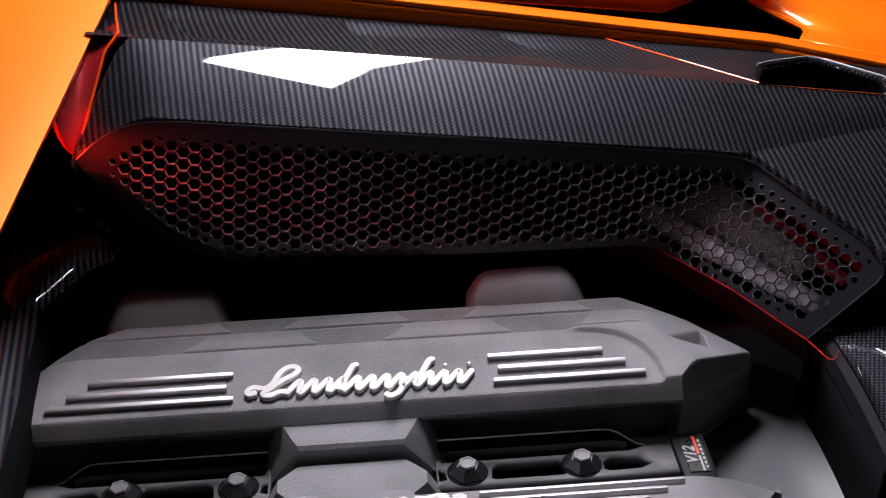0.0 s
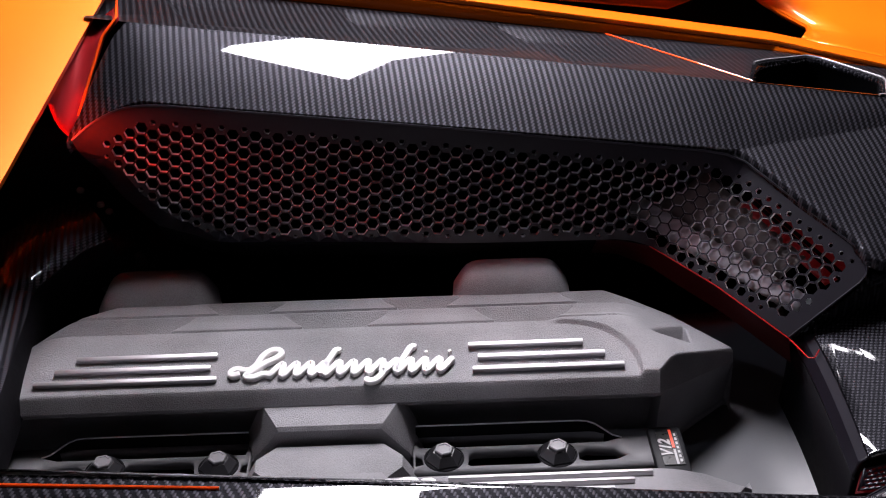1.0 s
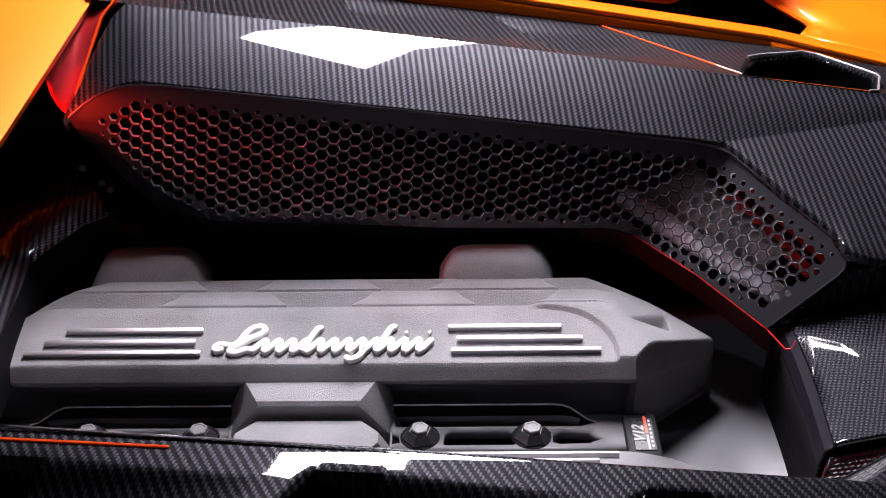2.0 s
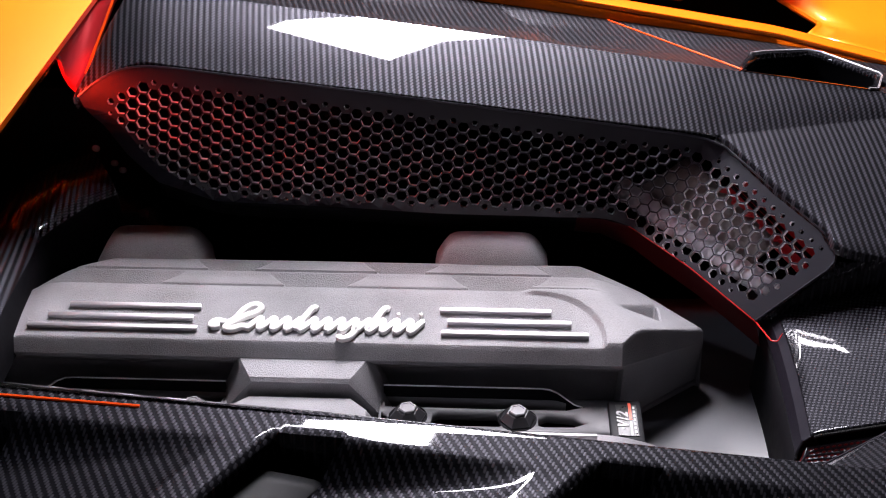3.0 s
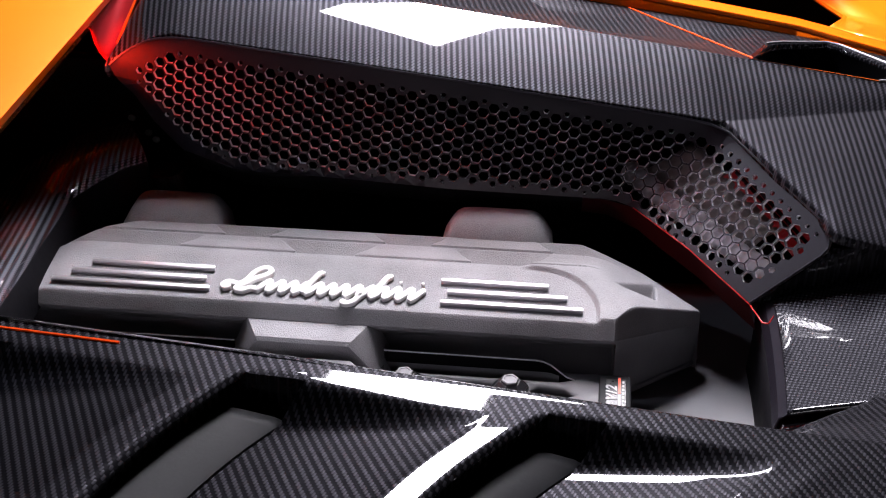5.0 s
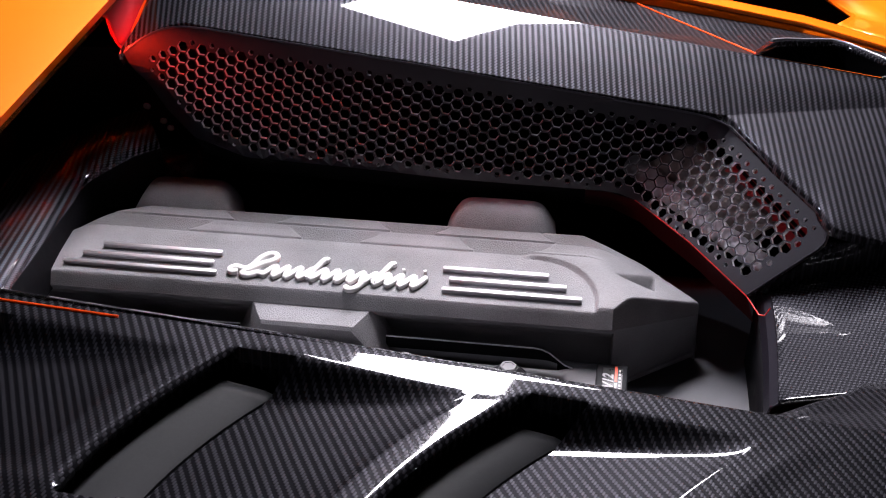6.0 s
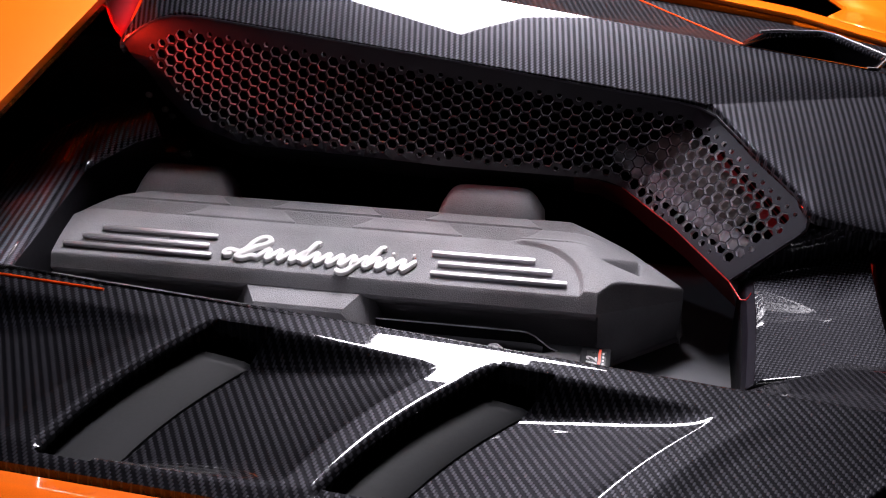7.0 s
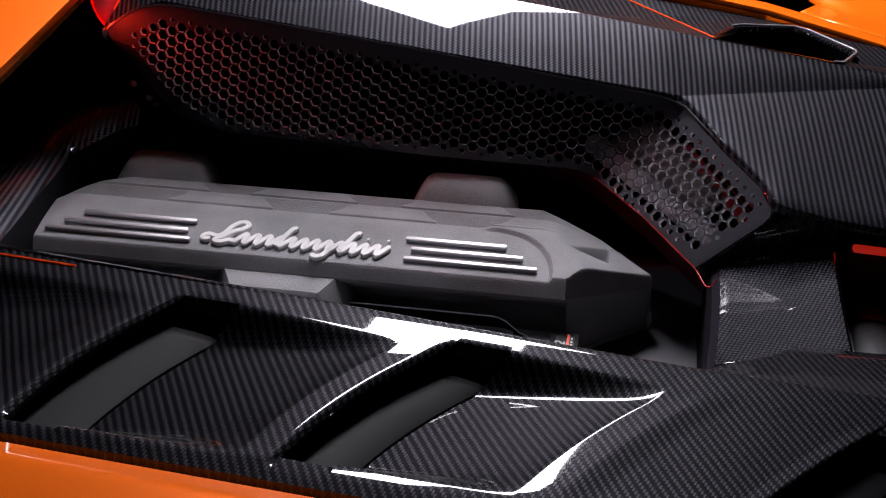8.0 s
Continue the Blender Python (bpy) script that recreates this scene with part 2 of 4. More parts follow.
studio()
softbox("strip_softbox", (0.247, 0.930, 1.35), (1.10, 0.262), 69.0, "long white strip softbox hanging over the car")
# second light added as unseen fill for the perforated panel
softbox("added_fill_light", (-1.9, -0.6, 1.9), (0.15, 0.15), 45.0, "small unseen fill light added beyond the roof", LIGHT_SOFT)


# ---- bodywork: grille panels ----
WALL_O, WALL_A, WALL_B, WALL_N = Vector((0.118, 0.170, 0.134)), Vector((0.992, 0.005, -0.126)), Vector((0.124, 0.166, 0.978)), Vector((0.026, -0.986, 0.164))
KINK, KDIR, KANG = Vector((0.287, -0.001)), Vector((0.628, 0.778)).normalized(), radians(43)
BEND = 0.028


def bend_table():
    steps, rows, x, h = 200, [], 0.0, 0.0
    for i in range(steps + 1):
        s = -BEND + 2 * BEND * i / steps
        ang = KANG * smooth(-BEND, BEND, s)
        if i:
            x += 2 * BEND / steps * math.cos(ang)
            h += 2 * BEND / steps * math.sin(ang)
        rows.append((x - BEND, h))
    return rows


BENDS = bend_table()


def panel_point(u, v, depth=0.0):
    """A point of the grille's flat pattern, folded into the flank. depth: behind the face."""
    p = Vector((u, v)) - KINK
    side = Vector((KDIR.y, -KDIR.x))
    s, l = p.dot(side), p.dot(KDIR)
    if s <= -BEND:
        x, h, ang = s, 0.0, 0.0
    elif s >= BEND:
        x, h, ang = BENDS[-1][0] + (s - BEND) * math.cos(KANG), BENDS[-1][1] + (s - BEND) * math.sin(KANG), KANG
    else:
        x, h = BENDS[int((s + BEND) / (2 * BEND) * 200)]
        ang = KANG * smooth(-BEND, BEND, s)
    x -= depth * -math.sin(ang)
    h -= depth * math.cos(ang)
    q = KINK + side * x + KDIR * l
    return WALL_O + WALL_A * q.x + WALL_B * q.y + WALL_N * h


PANEL_OUT = [(-0.388, 0.008), (-0.375, 0.022), (-0.359, 0.035), (-0.340, 0.046), (-0.318, 0.052), (-0.289, 0.054), (0.007, 0.054), (0.284, 0.052), (0.308, 0.050), (0.331, 0.044),
             (0.398, 0.004), (0.457, -0.031), (0.468, -0.042), (0.4735, -0.052), (0.473, -0.064), (0.408, -0.136), (0.323, -0.093), (0.246, -0.062), (0.222, -0.058), (0.204, -0.058),
             (0.022, -0.077), (-0.234, -0.098), (-0.30, -0.088), (-0.34, -0.06), (-0.375, -0.015)]
PANEL_HOLES = [(-0.362, 0.003), (-0.319, 0.035), (-0.298, 0.036), (0.010, 0.036), (0.292, 0.036), (0.320, 0.031), (0.345, 0.019), (0.461, -0.050), (0.440, -0.080), (0.400, -0.119), (0.265, -0.070), (0.234, -0.050),
               (0.021, -0.068), (-0.225, -0.088), (-0.290, -0.068)]


def inside(poly, x, y):
    """Distance to the outline, positive inside."""
    d, c = 9.0, False
    for (x0, y0), (x1, y1) in zip(poly, poly[1:] + poly[:1]):
        ex, ey = x1 - x0, y1 - y0
        t = max(0.0, min(1.0, ((x - x0) * ex + (y - y0) * ey) / (ex * ex + ey * ey)))
        d = min(d, math.hypot(x - x0 - t * ex, y - y0 - t * ey))
        if (y0 > y) != (y1 > y) and x < x0 + (y - y0) * ex / ey:
            c = not c
    return d if c else -d


def turned_back(u, v):
    """How far the panel's lower front border is turned back, in metres; this shape stands in for the roof's shade."""
    return 0.95 * max(0.0, -inside(PANEL_HOLES, u, v) - 0.002) * smooth(0.08, -0.12, u) * smooth(0.0, -0.03, v)


def grille_panel(side):
    place = (lambda p: Vector(p)) if side == "far" else (lambda p: Vector(mirrored(p)))
    e = empty("grille_panel", place(panel_point(0, -0.09)))
    bm = bmesh.new()

    def ring(pts):
        vs = [bm.verts.new((x, y, 0)) for x, y in pts]
        return [bm.edges.new((vs[i], vs[(i + 1) % len(vs)])) for i in range(len(vs))]

    dense = []
    for (x0, y0), (x1, y1) in zip(PANEL_OUT, PANEL_OUT[1:] + PANEL_OUT[:1]):
        n = max(1, int(math.hypot(x1 - x0, y1 - y0) / 0.012))
        dense += [(x0 + (x1 - x0) * i / n, y0 + (y1 - y0) * i / n) for i in range(n)]
    edges = ring(dense)
    step, pitch = 0.0119, 0.0137
    for i in range(-42, 45):
        for j in range(-12, 8):
            x = i * step + 0.005
            y = 0.0345 + j * pitch + (pitch / 2 if i % 2 else 0.0)
            d = inside(PANEL_HOLES, x, y)
            if d < -0.001:
                continue
            r = 0.0069 * min(1.0, 0.36 + max(0.0, d) / 0.011)
            edges += ring([(x + r * math.cos(math.pi / 3 * k), y + r * math.sin(math.pi / 3 * k)) for k in range(6)])
    bmesh.ops.triangle_fill(bm, use_beauty=True, use_dissolve=False, edges=edges)
    flat = [(v.co.x, v.co.y) for v in bm.verts]
    bm.verts.ensure_lookup_table()
    bm.verts.index_update()
    faces = [[v.index for v in f.verts] for f in bm.faces]
    borders = [(ed.verts[0].index, ed.verts[1].index) for ed in bm.edges if len(ed.link_faces) == 1]
    bm.free()
    n = len(flat)
    verts = [place(panel_point(x, y, turned_back(x, y))) for x, y in flat] + [place(panel_point(x, y, 0.006 + turned_back(x, y))) for x, y in flat]
    allf = faces + [[i + n for i in f[::-1]] for f in faces] + [(a, b, b + n, a + n) for a, b in borders]
    me = bpy.data.meshes.new("perforated_sheet")
    o = e.location
    me.from_pydata([tuple(v - o) for v in verts], [], allf)
    me.materials.append(SATIN)
    me.materials.append(LIT_EDGE)
    # cut hole walls get a paler material for their bright lit edges
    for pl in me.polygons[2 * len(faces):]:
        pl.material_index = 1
    bm = bmesh.new()
    bm.from_mesh(me)
    bmesh.ops.recalc_face_normals(bm, faces=bm.faces)
    bm.to_mesh(me)
    bm.free()
    ob = new("perforated_sheet", me)
    ob.parent = e
    # turned-in lip along the lower edge
    low = [(0.408, -0.136), (0.323, -0.093), (0.246, -0.062), (0.204, -0.058), (0.022, -0.077), (-0.234, -0.098), (-0.30, -0.088)]
    rows = []
    for k in range(25):
        p = along([(a, b, 0) for a, b in low], k / 24)
        rows.append([place(panel_point(p.x, p.y, d + turned_back(p.x, p.y)) + Vector((0, 0, -dz))) for d, dz in ((0.0, 0.0), (0.002, 0.004), (0.012, 0.012), (0.03, 0.03))])
    v, f = grid(rows[8:])
    mesh_part("lower_lip", v, f, BLACK, e)
    v, f = grid(rows[:9])
    mesh_part("lower_lip", v, f, DARK_RED, e, "dark red lower lip")
    edge = [place(panel_point(a, b, 0.0)) + Vector((0, -0.0006, -0.0006)) for a, b in ((0.242, -0.061), (0.250, -0.064), (0.323, -0.0935), (0.408, -0.1365))]
    part("red_piping", tube_bm([along(edge, i / 40) for i in range(41)], 0.0007, 6), RED_TRIM, e, "thin red piping")
    if side == "far":
        tip = [edge[-1], place((0.488, 0.000, 0.000)), place((0.494, -0.002, 0.001)), place((0.499, 0.003, 0.008))]
        part("red_piping", tube_bm([along(tip, i / 24) for i in range(25)], 0.0008, 6), RED_TRIM, e, "thin red piping")
    # bead round the upper and outer edge
    bead = [place(panel_point(a, b, -0.0005)) for a, b in PANEL_OUT[:16]]
    part("edge_bead", tube_bm([along(bead, i / 90) for i in range(91)], 0.0013, 6), SATIN, e)
    tagged(e, "satin black perforated panel with hexagonal holes beside the engine", "grille", group="side grilles")
    return e


grille_panel("far")
grille_panel("near")


# ---- bodywork: carbon flanks ----
def crease(x):
    return Vector((x, 0.262 + 0.008 * math.sin(min(1, max(0, (x + 0.22) / 0.84)) * math.pi), 0.254 - 0.14 * x))


def wall_top(x):
    if x < -0.191:
        p = along([(-0.272, 0.168, 0.186), (-0.266, 0.170, 0.191), (-0.234, 0.174, 0.214), (-0.207, 0.177, 0.224), (-0.191, 0.178, 0.228)], (x + 0.272) / 0.081)
        return Vector(p)
    if x < 0.44:
        return Vector((x, 0.178 + 0.004 * (x + 0.191), 0.228 - 0.1275 * (x + 0.191)))
    q = (0.44, 0.1805, 0.1475)
    return Vector((x, q[1] + (x - 0.44) * 0.26, q[2] + (x - 0.44) * 0.0))


def flank(side):
    far = side == "far"
    place = (lambda p: Vector(p)) if far else (lambda p: Vector(mirrored(p)))
    e = empty("carbon_flank", place((0.1, 0.24, 0.15)))
    xs = [-0.272 + 0.012 * i for i in range(108)]
    rows = []
    for x in xs:
        a, b = wall_top(x), crease(x)
        if x < -0.215:
            b = along([(-0.262, 0.176, 0.20), (-0.232, 0.245, 0.272), (-0.219, 0.262, 0.285)], (x + 0.272) / 0.057)
            b.x = max(b.x, x)
        # the lip over the perforated panel runs out where the flank turns down behind it
        w = 1 - smooth(0.42, 0.455, x)
        r = [a + Vector((0, 0.008, -0.014)) * w, a + Vector((0, 0.001, -0.004)) * w, a + Vector((0, 0.0, 0.002)) * w]
        for k in range(1, 9):
            p = a.lerp(b, k / 9)
            p.z += 0.003 * math.sin(math.pi * k / 9) + 0.002 * w
            r.append(p)
        r += [b + Vector((0, 0, 0.001))]
        rows.append([place(p) for p in r])
    v, f = grid(rows)
    mesh_part("upper_skin", v, f, CARBON, e, sharp=50)
    # lower skin behind the grille's rear end
    up = [wall_top(0.44 + 0.02 * i) for i in range(26)]
    lo = [(0.44, 0.184, 0.147), (0.455, 0.176, 0.1446), (0.502, 0.119, 0.1195), (0.5455, 0.07, 0.0975), (0.553, 0.055, 0.0915), (0.560, 0.044, 0.0865), (0.62, 0.036, 0.078), (0.70, 0.032, 0.072), (0.94, 0.03, 0.052)]
    rows = []
    for i in range(61):
        t = i / 60
        a, b = along(up, t ** 1.1), along(lo, t)
        r = []
        for k in range(11):
            p = a.lerp(b, k / 10)
            p.z += 0.014 * (a - b).length * math.sin(math.pi * (k / 10) ** 0.85)
            r.append(p)
        r += [b + Vector((-0.002, -0.001, -0.0015)), b + Vector((-0.006, 0.0, -0.010))]
        rows.append([place(p) for p in r])
    v, f = grid(rows)
    mesh_part("lower_skin", v, f, CARBON, e, sharp=50)
    # turned-under edge towards the tail bridge
    up = [(0.556, 0.043, 0.071), (0.62, 0.035, 0.077), (0.630, 0.0345, 0.0768)]
    lo = [(0.479, 0.035, 0.001), (0.62, 0.062, 0.004), (0.628, 0.062, 0.004)]
    rows = []
    for i in range(31):
        a, b = along(up, i / 30), along(lo, i / 30)
        rows.append([place(a.lerp(b, k / 8) + Vector((0, -0.006, 0)) * math.sin(math.pi * k / 8)) for k in range(9)])
    v, f = grid(rows)
    mesh_part("under_skin", v, f, CARBON_FINE, e, sharp=50)
    tagged(e, "glossy carbon-fibre flank above the perforated panel", "car body panel", group="carbon flanks")
    return e


flank("far")
flank("near")

def deck_z(x, e):
    return crease(x).z - 0.135 * e


VENT = [(0.480, 0.274), (0.487, 0.300), (0.510, 0.362), (0.528, 0.380), (0.590, 0.425), (0.606, 0.420), (0.656, 0.352), (0.655, 0.340), (0.633, 0.276), (0.622, 0.272)]


def deck_vent(base):
    """Black hexagonal vent through the far deck, with a bevelled rim whose reflection is a pale bead."""
    n = len(VENT)
    cx, cy = sum(p[0] for p in VENT) / n, sum(p[1] for p in VENT) / n

    def ring(grow, drop):
        out = []
        for x, y in VENT:
            d = Vector((x - cx, y - cy))
            d *= 1 + grow / d.length
            x, y = cx + d.x, max(cy + d.y, 0.2665)
            out.append((x, y, deck_z(x, y - 0.266) - drop))
        return out + out[:1]

    v, f = grid([ring(0.007, 0.001), ring(0.006, -0.0012), ring(0.0, -0.0008), ring(-0.003, 0.003), ring(-0.003, 0.006)])
    mesh_part("vent_rim", v, f, CARBON_FINE, base, "gloss carbon vent rim", 40)
    # pale bead stands in for the strip light reflected along the rim
    part("vent_glint", tube_bm([along(ring(0.005, -0.002)[2:10], k / 90) for k in range(91)], 0.0016, 8), PALE_GLINT, base, "pale bead for the vent rim's reflection")
    v, f = grid([ring(-0.003, 0.006), ring(0.002, 0.03), ring(0.004, 0.075)])
    mesh_part("vent_wall", v, f, BLACK, base, "black vent wall", 40)
    mesh_part("vent_floor", ring(0.004, 0.075)[:-1], [list(range(n))], BLACK, base, "black vent floor", 40)


def far_deck():
    """The carbon deck beyond the far crease, with shallow sawtooth louvres; e runs outwards from the crease."""
    y0 = 0.266
    base = empty("louvred_deck", (0.1, y0 + 0.09, 0.12))
    es = [0.0, 0.002, 0.005, 0.010, 0.016, 0.022, 0.030, 0.038, 0.046, 0.052, 0.056, 0.060, 0.064] + [0.070 + 0.008 * i for i in range(11)] + [0.156, 0.163, 0.169, 0.175, 0.184, 0.190, 0.195]
    ridges = [-0.258, -0.150, 0.062, 0.277, 0.483, 0.66, 0.800]
    slants = [0.40, 0.40, 0.40, 0.56, 0.86, 0.75, 0.75]
    ss = [0.0, 0.006, 0.014, 0.03, 0.06, 0.10, 0.13, 0.165, 0.19, 0.21, 0.25] + [0.25 + 0.04 * i for i in range(1, 17)] + [0.93, 0.955, 0.972, 0.985, 0.994]

    def spot(i, s, e):
        sl = slants[i] + (slants[i + 1] - slants[i]) * s
        return ridges[i] + (ridges[i + 1] - ridges[i]) * s - sl * min(max(e - 0.008, 0.0), 0.17), y0 + e

    rows = []
    for i in range(len(ridges) - 1):
        for s in ss:
            r = []
            for e in es:
                x, y = spot(i, s, e)
                # the panel behind each ridge starts low and climbs to the next one
                q = min(1.0, max(0.0, (s - 0.06) / 0.94))
                climb = 0.011 * (1 - q) * min(1.0, max(0.0, (e - 0.020) / 0.036)) * (1 - min(1.0, max(0.0, (e - 0.132) / 0.042)))
                if s < 0.06:
                    climb *= smooth(0.0, 0.06, s)
                r.append((x, y, deck_z(x, e) - climb - (0.006 if e > 0.190 else 0.0)))
            rows.append(r)
    v, f = grid(rows)
    f = [q for q in f if inside(VENT, sum(v[k][0] for k in q) / 4, sum(v[k][1] for k in q) / 4) < -0.001]
    deck_vent(base)
    mesh_part("carbon_skin", v, f, CARBON_FAR, base, sharp=30)
    line = []
    for k in range(41):
        e = 0.012 + 0.172 * k / 40
        x, y = spot(4, 0.0, e)
        line.append((x, y, deck_z(x, e) + 0.0006))
    part("orange_edge_line", tube_bm(line, 0.0011, 8), RED_ORANGE, base, "thin orange line along a deck edge")
    tagged(base, "glossy carbon-fibre engine deck with slanted louvres and a black vent", "car body panel", group="louvred decks")


def near_crest_z(x):
    """Height of the near deck's crest over the engine bay."""
    return 0.2124 - 0.07 * x - 0.0286 * min(0.35, max(0.0, x - 0.1))


def near_deck_z(x, e):
    top, low = near_crest_z(x), 0.197 - 0.07 * x
    return top + (low - top) * min(1.0, e / 0.2)


def near_deck():
    """The carbon deck towards the camera: a flat crest band, slanted ridges, and a deep slot behind some of them."""
    y0 = -0.384
    base = empty("louvred_deck", (0.1, y0 - 0.09, 0.12))
    ridges = [-0.385, -0.155, 0.063, 0.279, 0.480, 0.612, 0.800]
    bows = [(0.70, 1.8), (0.70, 1.8), (0.75, 1.8), (0.95, 2.1), (1.00, 1.6), (1.05, 1.2), (1.05, 1.2)]
    slots = {1: (0.028, 0.178), 2: (0.028, 0.180), 3: (0.026, 0.172), 5: (0.050, 0.172)}
    gap, dip, nose, rib = 0.21, 0.024, 0.035, 0.86

    def es_of(e0, e1):
        inner = [e0 + (e1 - e0) * k / 16 for k in range(17)]
        lead = [0.0, 0.0012, 0.003, 0.006, 0.012, 0.018, 0.022]
        fine = [e0 - 0.0025, e0 + 0.0025, e0 + 0.005, e1 - 0.005, e1 - 0.0025, e1 + 0.0025]
        return sorted(lead + inner + fine + [0.186, 0.192, 0.1945, 0.196, 0.200])

    ss = [0.0, 0.003, 0.010, 0.020, 0.04, 0.08, 0.12, 0.16, 0.19, 0.203, 0.21, 0.216, 0.225, 0.24, 0.26] + [0.26 + 0.04 * i for i in range(1, 14)] + [0.81, 0.835, 0.85, 0.86, 0.87, 0.90, 0.93, 0.955, 0.965, 0.974, 0.983, 0.992, 1.0]

    def spot(i, s, e):
        (a0, b0), (a1, b1) = bows[i], bows[i + 1]
        a, b = a0 + (a1 - a0) * s, b0 + (b1 - b0) * s
        u = min(max(e - 0.026, -0.026), 0.158)
        return ridges[i] + (ridges[i + 1] - ridges[i]) * s - (a * u - b * u * u if u > 0 else 0.35 * u), y0 - e

    for i in range(len(ridges) - 1):
        cut = i in slots
        e0, e1 = slots.get(i, (0.028, 0.178))
        deep = dip if cut else 0.0
        rows, hollow = [], []
        for s in ss:
            r = []
            for e in es_of(e0, e1):
                x, y = spot(i, s, e)
                z = near_deck_z(x, e)
                across = smooth(e0 - 0.003, e0 + 0.004, e) * (1 - smooth(e1 - 0.003, e1 + 0.003, e))
                q = min(1.0, max(0.0, (s - gap) / (rib - gap)))
                # ramp: lowest beside the slot; a slanting fold joins it to the crest band
                f0, f1 = e0 - 0.003 + 0.010 * q, e0 + 0.024 - 0.004 * q
                fold = smooth(f0, f1, e) * (1 - smooth(e1 - 0.022, e1 + 0.003, e))
                drop = (deep * (1 - q) ** 0.85 + 0.055 * (ridges[i + 1] - ridges[i]) * (1 - max(s, rib))) * fold
                if not cut:
                    drop *= smooth(0.0, gap, s)
                elif s < gap:
                    drop = drop * smooth(0.0, 0.04, s) + (0.060 - drop) * across * smooth(0.0, 0.02, s) * (1 - smooth(0.203, gap, s))
                    x -= 0.35 * drop * across * (1 - s / gap)
                # rolled nose along each ridge
                if s > 1 - nose:
                    z -= 0.0036 * ((s - 1 + nose) / nose) ** 2 * across * (1.0 if i + 1 in slots else 0.0)
                elif s < 0.0031:
                    z -= 0.0036 * across * (1.0 if cut else 0.0)
                if e < 0.006:
                    z -= 0.0032 * (1 - e / 0.006) ** 2
                z -= 0.16 * max(0.0, e - 0.176)
                if e > 0.195:
                    z -= 0.006
                hollow.append(cut and drop > 0.034)
                r.append((x, y, z - drop))
            rows.append(r)
        v, f = grid(rows)
        lip = [q for q in f if not any(hollow[k] for k in q)]
        mesh_part("carbon_skin", v, lip, CARBON_DECK, base, sharp=42)
        if not cut:
            continue
        # slot walls are set apart in black for the shade under the ridge
        own = [q for q in f if any(hollow[k] for k in q)]
        used = sorted({k for q in own for k in q})
        at = {k: n for n, k in enumerate(used)}
        mesh_part("slot_wall", [v[k] for k in used], [[at[k] for k in q] for q in own], INK_BLACK, base, "louvre slot wall, its shade put in as gloss black", 42)
        # matte blade lying in the slot
        n, rows = 14, []
        for p in range(n + 1):
            e = e0 + 0.015 + (e1 - e0 - 0.017) * p / n
            row = []
            for s, d in ((-0.03, 0.0200), (0.02, 0.0205), (0.10, 0.0225), (0.17, 0.0245), (0.200, 0.0262), (0.212, 0.031)):
                x, y = spot(i, s, e)
                row.append((x, y, near_deck_z(x, e) - d))
            rows.append(row)
        v, f = grid(rows)
        thick(mesh_part("louvre_insert", v, f, MATTE, base, "matte charcoal louvre insert"), 0.003)
    # orange line painted in for the roof's reflection along the crest
    line = []
    for k in range(41):
        x = -0.41 + 0.0094 * k
        line.append((x, y0 - 0.0125, near_deck_z(x, 0.0125) + 0.0002))
    part("orange_edge_line", tube_bm(line, 0.0013, 8), RED_ORANGE, base, "thin orange line along a deck edge")
    tagged(base, "glossy carbon-fibre engine deck with slanted louvre openings", "car body panel", group="louvred decks")


far_deck()
near_deck()


# ---- bodywork: orange panels ----
def skin(name, rows, mat, parent, label="", depth=0.004):
    v, f = grid(rows)
    return thick(mesh_part(name, v, f, mat, parent, label, 40), depth)


def near_side_panel():
    e = empty("side_panel", (0.1, -0.8, 0.0))
    rows = []
    for i in range(45):
        x = -0.9 + 0.05 * i
        z = 0.199 - 0.07 * x
        rows.append([(x, -0.588, z - 0.03), (x, -0.588, z - 0.004), (x, -0.591, z), (x, -0.61, z + 0.002), (x, -0.66, z - 0.002), (x, -0.75, z - 0.02), (x, -0.85, z - 0.06), (x, -0.92, z - 0.14), (x, -0.95, z - 0.3)])
    skin("edge_return", [r[:3] for r in rows], ORANGE, e)
    skin("outer_skin", [r[2:] for r in rows], ORANGE, e)
    tagged(e, "glossy orange body side along the carbon deck", "car body panel")


